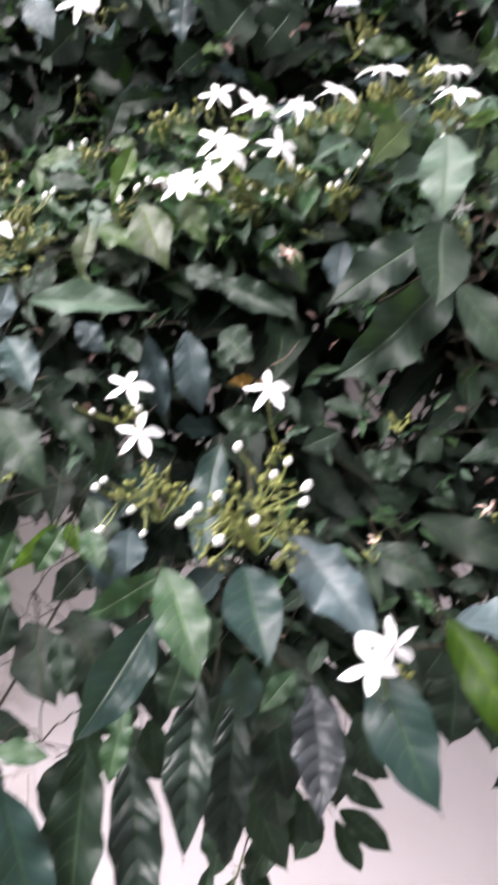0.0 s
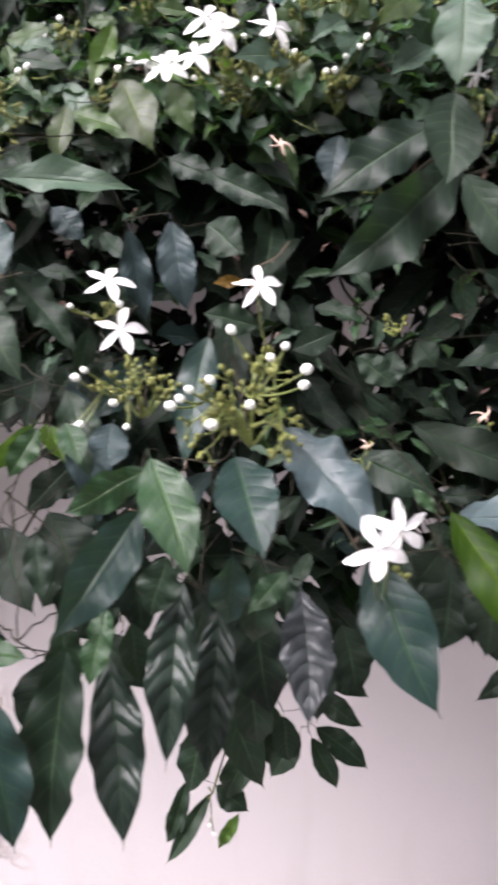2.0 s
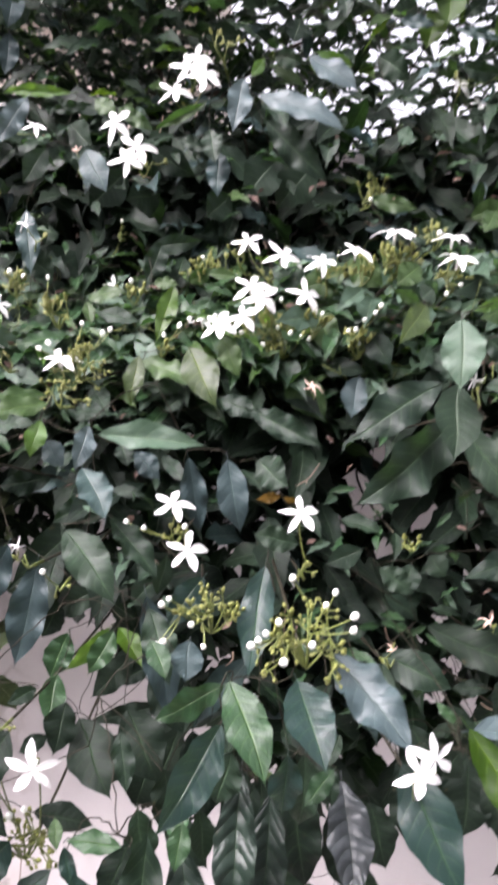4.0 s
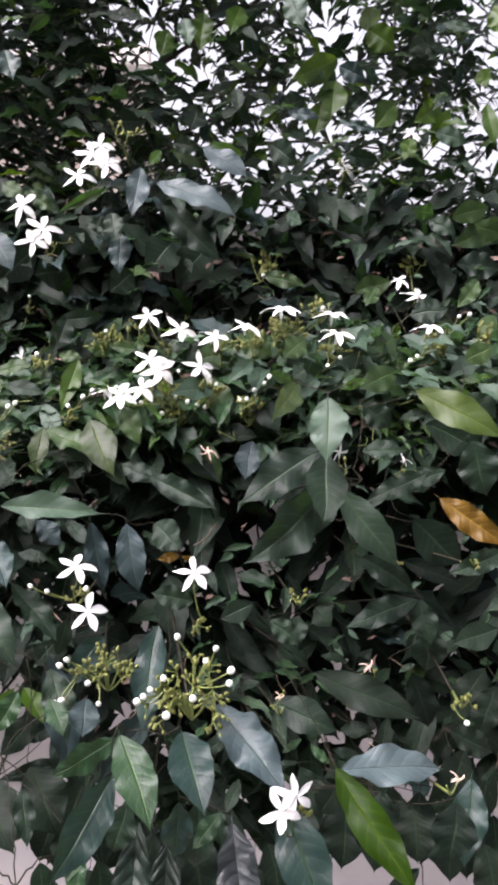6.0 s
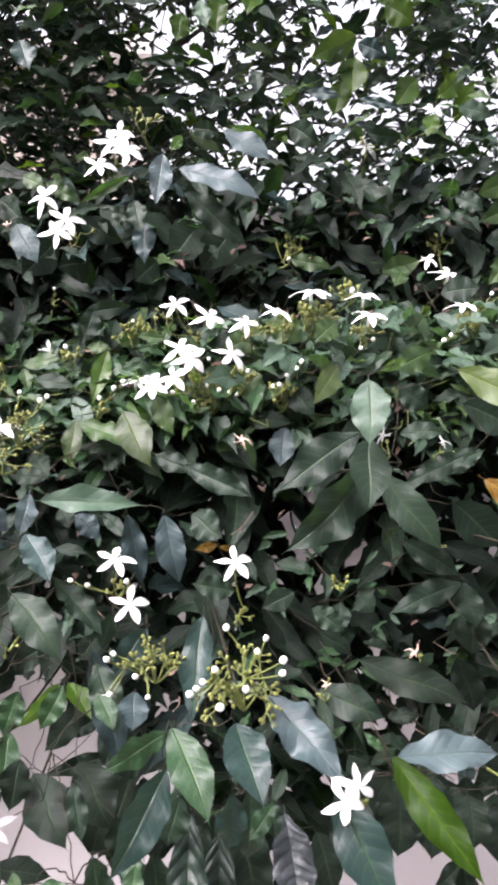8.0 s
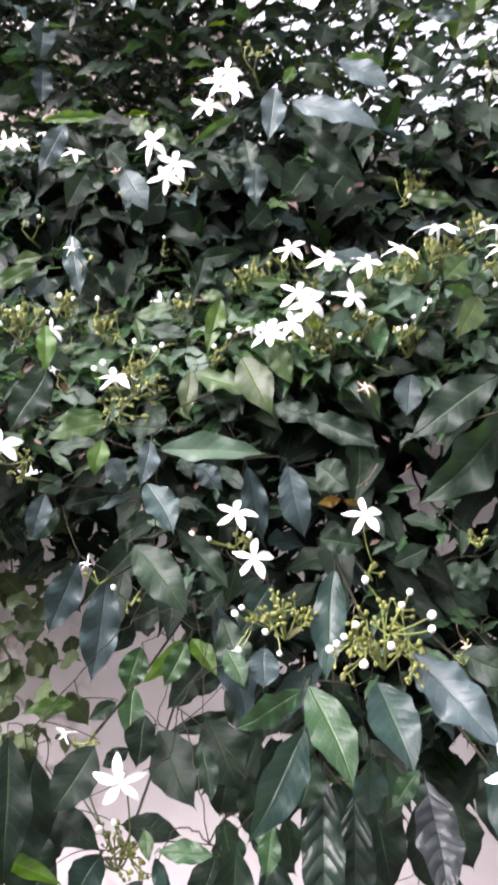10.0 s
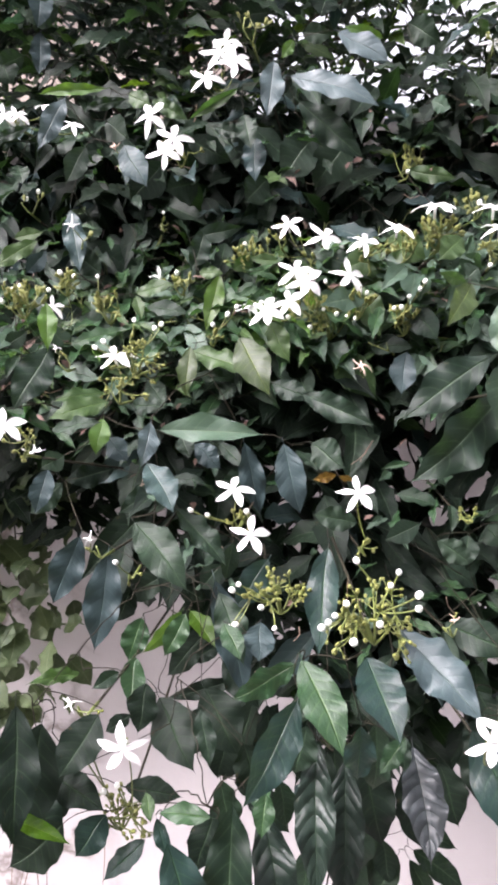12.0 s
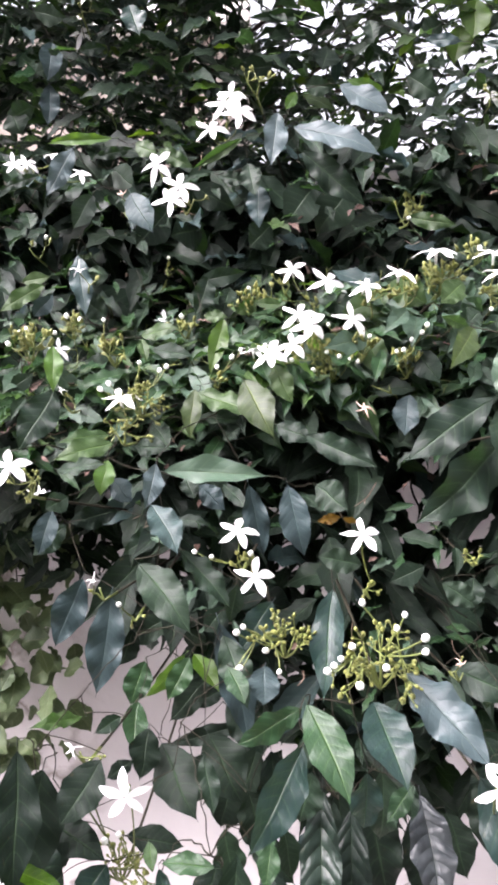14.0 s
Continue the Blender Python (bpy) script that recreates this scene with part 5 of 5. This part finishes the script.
stalk = cluster(shrub, (-0.284, 0.995, 1.509), 3, 0.018)
wilted(stalk, (-0.288, 0.970, 1.539), 0.028, 30, 0, 0)
stalk = cluster(shrub, (0.056, 0.895, 1.331), 3, 0.018)
wilted(stalk, (0.052, 0.870, 1.361), 0.030, 55, 0, 20)
stalk = cluster(shrub, (0.146, 0.895, 1.312), 3, 0.018)
wilted(stalk, (0.142, 0.870, 1.342), 0.028, 30, 0, 10)
stalk = cluster(shrub, (0.278, 0.825, 1.330), 3, 0.018)
wilted(stalk, (0.274, 0.800, 1.360), 0.023, 45, 0, 0)
stalk = cluster(shrub, (0.219, 0.735, 1.122), 3, 0.018)
wilted(stalk, (0.215, 0.710, 1.152), 0.026, 40, 0, 30)
stalk = cluster(shrub, (-0.236, 0.745, 1.189), 3, 0.018)
wilted(stalk, (-0.240, 0.720, 1.219), 0.020, 60, 0, 0)
stalk = cluster(shrub, (-0.224, 0.585, 1.102), 3, 0.018)
wilted(stalk, (-0.228, 0.560, 1.132), 0.023, 40, 0, 20)
stalk = cluster(shrub, (0.163, 0.645, 1.364), 3, 0.018)
wilted(stalk, (0.159, 0.620, 1.394), 0.023, 60, 0, 0)
stalk = cluster(shrub, (0.278, 0.625, 1.056), 3, 0.018)
wilted(stalk, (0.274, 0.600, 1.086), 0.023, 20, 0, 0)
stalk = cluster(shrub, (-0.233, 1.055, 1.605), 3, 0.018)
wilted(stalk, (-0.237, 1.030, 1.635), 0.022, 40, 0, 0)
stalk = cluster(shrub, (-0.283, 0.865, 1.372), 3, 0.018)
wilted(stalk, (-0.287, 0.840, 1.402), 0.015, 20, 0, 0)
stalk = cluster(shrub, (0.120, 0.705, 1.106), 3, 0.018)
wilted(stalk, (0.116, 0.680, 1.136), 0.017, 20, 0, 0)

# ---- wood, stalks and inner foliage ----
for path in STEMS:
    bm = bmesh.new()
    fine = []
    for a, b in zip(path, path[1:]):
        fine += [Vector(a).lerp(Vector(b), k / 4) + Vector((rng.uniform(-0.006, 0.006), rng.uniform(-0.006, 0.006), 0)) for k in range(4)]
    tube(bm, fine + [Vector(path[-1])], 0.009, 0.003, 8)
    tagged(mesh_object("stem", bm, [BARK], shrub), label="brown woody stem")
grow_twigs()
grow_clusters()


def foliage(name, thing, kind, count, pick, size, seed, droop=0.6, label="", ratio=(0.29, 0.40), cells=(10, 4)):
    """Many leaves joined into one mesh, at the places that pick() gives."""
    r = random.Random(seed)
    shapes = []
    for k in range(5):
        bm = leaf_bmesh(*cells, r.uniform(0.02, 0.07), r.uniform(0.03, 0.22), 0.07, 0.0, r.uniform(-0.2, 0.2), seed + k)
        bm.verts.index_update()
        layer = bm.loops.layers.uv.active
        shapes.append((np.array([v.co[:] for v in bm.verts]), [[v.index for v in f.verts] for f in bm.faces],
                       [[tuple(q[layer].uv) for q in f.loops] for f in bm.faces]))
        bm.free()
    verts, faces, uvs, total = [], [], [], 0
    made = 0
    while made < count:
        place = pick(r)
        if place is None:
            continue
        made += 1
        co, fs, us = shapes[r.randrange(5)]
        length = size * r.uniform(0.7, 1.25)
        width = length * r.uniform(*ratio)
        yaw = r.uniform(-math.pi, math.pi)
        ahead = Vector((math.cos(yaw), math.sin(yaw) - 0.25, -droop * r.uniform(0.2, 1.8))).normalized()
        side = ahead.cross(Vector((r.gauss(0, 0.45), r.gauss(-0.5, 0.45), 0.8))).normalized()
        face = side.cross(ahead)
        m = np.array([side * width, ahead * length, face * length])
        verts.append(co @ m + np.array(place))
        faces += [[i + total for i in f] for f in fs]
        uvs += us
        total += len(co)
    me = bpy.data.meshes.new(name)
    me.from_pydata(np.concatenate(verts).tolist(), [], faces)
    layer = me.uv_layers.new(name="UVMap")
    layer.data.foreach_set("uv", np.array([c for f in uvs for q in f for c in q]))
    me.materials.append(LEAVES[kind])
    me.polygons.foreach_set("use_smooth", [True] * len(me.polygons))
    ob = new(name, me)
    ob.parent = thing
    return tagged(ob, label=label, kind="stuff")


def front(z):
    """Depth of the shrub's face at this height: it leans away as it rises."""
    return float(np.interp(z, (0.7, 1.05, 1.2, 1.3, 1.4, 1.55, 1.7), (0.84, 0.82, 0.85, 0.92, 1.00, 1.10, 1.16)))


def lower_edge(x):
    """Height of the lower rim of the foliage."""
    return float(np.interp(x, (-0.5, -0.3, -0.24, -0.17, -0.14, -0.1, -0.06, 0.0, 0.1, 0.3), (1.30, 1.27, 1.24, 1.18, 1.13, 1.03, 0.93, 0.86, 0.86, 0.90)))


def in_gap(x, y, z):
    """Whether a place lies in one of the two gaps that let the wall show through."""
    s = (y - 0.85) / 0.57
    return ((abs(x - (0.112 + 0.08 * s)) < 0.036 and -0.03 < z - (1.22 - 0.165 * s) < 0.09)
            or math.hypot(x - (0.285 + 0.18 * s), z - (1.425 - 0.02 * s)) < 0.045)


def inside(r):
    x, z = r.uniform(-0.62, 0.95), r.uniform(0.78, 1.75)
    low = lower_edge(x)
    if z < low:
        return None
    if abs(x) > 0.62 and (abs(x) - 0.62) / 0.33 > r.random() + 0.5 * noise.noise(Vector((x * 7, 0, z * 7))) - 1.2 * (z - 1.3) ** 2:
        return None
    depth = front(z) + (0.06 if x > 0.1 and z < 1.36 else 0.0)
    thick = float(np.interp(x, (-0.1, 0.1), (0.22, 0.36)))
    y = min(1.37, depth + thick * r.random() ** 1.1)
    return None if in_gap(x, y, z) else (x, y, z)


def overhang(r):
    """The flowering tier that juts out over the lower leaves."""
    x = r.uniform(-0.25, 0.6)
    y = r.uniform(0.93, 1.12)
    z = 1.33 + 0.06 * r.random() + 0.04 * x
    return None if in_gap(x, y, z) else (x, y, z)


def tier(r):
    """Small leaves and litter among the flowers."""
    x, y = r.uniform(-0.40, 0.55), r.uniform(0.90, 1.10)
    z = 1.33 + 0.5 * (y - 0.9) + 0.10 * r.random() + 0.05 * x
    return (x, y, z - 0.04) if in_gap(x, y, z) else (x, y, z)


def ledge(r):
    """Dense growth in front of the wall's top."""
    return (r.uniform(-0.70, 0.95), r.uniform(1.20, 1.36), r.uniform(1.50, 1.76))


def upper_left(r):
    """Growth between the flowers and the wall, over the creeper."""
    z = r.uniform(1.04, 1.50)
    return (r.uniform(-0.75, -0.12), r.uniform(1.02 if z > 1.17 else 1.24, 1.39), z)


def low_left(r):
    """Sparse hanging growth below the shrub's face."""
    x, y = r.uniform(-0.24, -0.08), r.uniform(0.80, 1.02)
    return (x, y, 1.19 - 0.2 * (y - 0.80) - 0.14 * r.random() * (1 + x / 0.35))


def skin(r):
    """Small sprigs and litter over the whole face of the shrub."""
    x, z = r.uniform(-0.5, 0.6), r.uniform(0.98, 1.68)
    z = max(z, lower_edge(x) + 0.03 + 0.1 * r.random())
    return (x, front(z) - 0.02 - 0.05 * r.random(), z)


def crown(r):
    x, z = r.uniform(-0.8, 1.1), r.uniform(1.62, 2.6)
    y = 1.20 + 0.75 * r.random()
    if (y > 1.34 and z < 1.78) or (x / 1.1) ** 2 + ((z - 1.75) / 0.85) ** 2 > 1.0 + 0.5 * noise.noise(Vector((x * 4, y * 2, z * 4))):
        return None
    # the crown grows in clumps, with open sky between them on one side
    clump = noise.noise(Vector((x * 5, y * 0.8, z * 7))) + 0.7 * noise.noise(Vector((x * 15, y * 1.5, z * 22)))
    if clump > float(np.interp(x, (-0.2, -0.05, 0.2, 0.45, 0.6), (0.80, 0.44, 0.46, 0.42, 0.10))) - 0.4 * r.random():
        return None
    if -0.07 < x + 0.02 * y < 0.11 and 1.96 < z < 2.07 and r.random() < 0.7:
        return None
    return (x, y, z)


def litter(thing, mat, count, pick, size, seed, label):
    """Many short crooked twigs joined into one mesh, at the places that pick() gives."""
    r = random.Random(seed)
    bm = bmesh.new()
    for _ in range(count):
        p = Vector(pick(r))
        way = Vector((r.gauss(0, 1), r.gauss(-0.2, 0.5), r.gauss(0.2, 0.9))).normalized() * size * r.uniform(0.5, 1.3)
        kink = Vector((r.gauss(0, 1), r.gauss(0, 1), r.gauss(0, 1))) * size * 0.12
        thick = r.uniform(0.0005, 0.0010)
        tube(bm, [p, p + way * 0.35 + kink, p + way * 0.7 + kink * 0.6, p + way], thick, thick * 0.6, 4)
        if r.random() < 0.6:
            q = p + way * 0.5 + kink
            tube(bm, [q, q + way.cross(kink).normalized() * size * 0.2 + way * 0.2], thick * 0.8, thick * 0.5, 4)
    return tagged(mesh_object("twig_litter", bm, [mat], thing), label=label, kind="stuff")


tree = tagged(new("tree"), "leafy dark-green tree behind the wall, backlit by the sky", "tree")
bm = bmesh.new()
tube(bm, [(-0.21, 1.80, -0.32), (-0.20, 1.79, 0.8), (-0.22, 1.78, 1.6), (-0.20, 1.76, 2.2), (-0.19, 1.8, 3.0)], 0.016, 0.009, 8)
tagged(mesh_object("trunk", bm, [BARK], tree), label="thin dark trunk")
for k in range(16):
    bm = bmesh.new()
    foot = Vector((-0.21, 1.78, 1.25 + 0.10 * k))
    reach = Vector((rng.uniform(-0.9, 1.0), rng.uniform(-0.45, 0.2), rng.uniform(0.05, 0.4)))
    tube(bm, arc(foot, foot + reach, (0, 0, 0.05), 6), 0.006, 0.002, 5)
    mesh_object("limb", bm, [BARK], tree)
for k in range(70):
    bm = bmesh.new()
    foot = Vector((rng.uniform(-0.7, 0.9), rng.uniform(1.6, 1.95), rng.uniform(1.5, 2.4)))
    tip = foot + Vector((rng.uniform(-0.3, 0.3), rng.uniform(-0.15, 0.1), rng.uniform(0.05, 0.4)))
    tube(bm, arc(foot, tip, (rng.uniform(-0.04, 0.04), 0, rng.uniform(-0.02, 0.05)), 6), 0.0026, 0.0010, 5)
    for s in range(3):
        q = foot.lerp(tip, 0.35 + 0.25 * s)
        tube(bm, arc(q, q + Vector((rng.uniform(-0.14, 0.14), rng.uniform(-0.05, 0.05), rng.uniform(-0.03, 0.14))), (0, 0, 0.015), 4), 0.0014, 0.0007, 4)
    mesh_object("twig", bm, [TWIG], tree)
# Most inner filler takes the darkened green, so its colour carries the shade.
foliage("foliage", shrub, "old", 2000, inside, 0.104, 11, 0.7, "dense inner leaves, green darkened to hold their shade", (0.24, 0.36))
foliage("foliage", shrub, "mature", 800, inside, 0.100, 29, 0.7, "dark-green inner leaves", (0.26, 0.38))
foliage("foliage", shrub, "old", 420, overhang, 0.090, 17, 0.5, "leaves under the flowering tier, green darkened for shade", (0.24, 0.35))
foliage("foliage", shrub, "mature", 430, overhang, 0.088, 18, 0.5, "dark-green leaves of the flowering tier", (0.26, 0.37))
foliage("foliage", shrub, "old", 420, ledge, 0.075, 19, label="leaves against the wall's top, green darkened for shade")
foliage("foliage", shrub, "old", 560, upper_left, 0.075, 39, 0.7, "leaves close to the wall, green darkened for shade")
foliage("foliage", shrub, "old", 60, low_left, 0.080, 30, 0.8, "hanging leaves, green darkened for shade", (0.34, 0.46))
foliage("foliage", shrub, "pale", 220, lambda r: (r.uniform(0.04, 0.55), r.uniform(0.90, 1.08), r.uniform(1.38, 1.52)), 0.062, 40, 0.35, "leaves under the flowers, sheen lightened into their colour", (0.34, 0.46))
foliage("foliage", shrub, "pale", 300, tier, 0.052, 26, label="small leaves among the flowers, sheen lightened into their colour")
foliage("foliage", shrub, "green", 430, tier, 0.062, 20, 0.5, "green small leaves among the flowers", (0.25, 0.36))
foliage("foliage", shrub, "mid", 90, inside, 0.070, 21, label="mid-green inner leaves")
foliage("foliage", shrub, "glossy", 260, inside, 0.085, 22, label="glossy inner leaves, sky reflection put into their colour")
foliage("foliage", shrub, "mature", 260, skin, 0.045, 23, label="small dark-green leaves")
foliage("foliage", shrub, "dry", 36, skin, 0.020, 24, label="shrivelled pinkish-brown bits caught in the leaves")
foliage("foliage", shrub, "dry", 40, tier, 0.020, 25, label="shrivelled pinkish-brown bits among the flowers")
foliage("foliage", shrub, "young", 90, tier, 0.050, 41, 0.4, "fresh yellow-green leaves among the flowers", (0.24, 0.36))
foliage("foliage", shrub, "mid", 420, tier, 0.040, 31, 0.35, "narrow green sprig leaves among the flowers", (0.16, 0.28))
foliage("foliage", shrub, "green", 150, skin, 0.038, 32, 0.5, "narrow green sprig leaves", (0.18, 0.30))
foliage("foliage", shrub, "pale", 130, skin, 0.026, 33, 0.4, "small leaves, sheen lightened into their colour", (0.22, 0.36))
foliage("foliage", shrub, "dry", 90, skin, 0.015, 34, label="shrivelled petals and leaf bits")
foliage("foliage", shrub, "dry", 110, tier, 0.015, 35, label="shrivelled petals among the flowers")
litter(shrub, DRY_STEM, 22, skin, 0.035, 36, "thin dry brown twigs")
litter(shrub, STALK, 170, tier, 0.040, 37, "thin green flower stalks past their bloom")
litter(shrub, TWIG, 90, skin, 0.070, 38, "thin dark twigs")
foliage("foliage", tree, "mature", 5200, crown, 0.064, 12, 0.4, "dark-green upper leaves against the sky", (0.24, 0.38), (7, 2))
foliage("foliage", tree, "mature", 450, lambda r: (r.uniform(-0.8, 0.0), r.uniform(1.62, 1.95), r.uniform(1.7, 2.6)), 0.07, 27, 0.4, "dark-green leaves about the trunk", (0.28, 0.40), (7, 2))
foliage("foliage", shrub, "old", 420, lambda r: (r.uniform(-0.75, -0.08), r.uniform(1.24, 1.38), r.uniform(1.64, 2.12)), 0.060, 42, 0.5, "upper leaves before the wall, green darkened for shade", (0.28, 0.40), (7, 2))
foliage("foliage", tree, "mid", 2100, crown, 0.050, 13, 0.4, "mid-green upper leaves", (0.24, 0.38), (7, 2))
foliage("foliage", tree, "bright", 480, crown, 0.058, 14, 0.5, "sunlit yellow-green upper leaves", (0.28, 0.42), (7, 2))
foliage("foliage", tree, "glossy", 650, crown, 0.055, 16, 0.5, "glossy upper leaves, sky reflection put into their colour", (0.30, 0.42), (8, 4))

# ---- the vine on the wall ----
vine = tagged(new("wall_vine"), "small-leaved olive-green creeper hanging on the plaster wall", "vine")
bm = bmesh.new()
for k in range(5):
    x = -0.78 + 0.075 * k
    tube(bm, arc((x, 1.405, 1.6), (x + rng.uniform(-0.06, 0.06), 1.36, rng.uniform(0.6, 0.95)), (rng.uniform(-0.05, 0.05), -0.05, 0), 10), 0.0025, 0.0012, 5)
tube(bm, arc((-0.95, 1.40, -0.31), (-0.62, 1.40, 1.6), (-0.05, -0.01, 0), 12), 0.008, 0.004, 6)
mesh_object("stem", bm, [TWIG], vine)
bm = bmesh.new()
for k in range(8):
    x = rng.uniform(-0.75, -0.44)
    tube(bm, arc((x, 1.410, rng.uniform(0.30, 0.6)), (x + rng.uniform(-0.12, 0.06), 1.413, rng.uniform(-0.15, 0.15)), (rng.uniform(-0.03, 0.03), -0.004, 0), 10), 0.0012, 0.0006, 4)
tagged(mesh_object("dry_stem", bm, [DRY_STEM], vine), label="bare dry brown stems")


def on_wall(r):
    x, z = r.uniform(-0.75, -0.40), r.uniform(0.55, 1.6)
    if (x > -0.46 and r.random() < 0.5) or (z < 0.66 and r.random() < 0.7) or (x > -0.54 and z < 0.84 and r.random() < 0.8) or (x > -0.46 and z < 1.06 and r.random() < 0.75):
        return None
    return (x, r.uniform(1.24, 1.40), z)


foliage("foliage", vine, "olive", 420, on_wall, 0.050, 15, 0.9, "small rounded olive leaves", (0.55, 0.8))
foliage("foliage", vine, "olive", 26, lambda r: (r.uniform(-0.66, -0.44), r.uniform(1.26, 1.36), r.uniform(0.70, 1.12)), 0.066, 28, 0.8, "larger pale olive leaves", (0.65, 0.85))
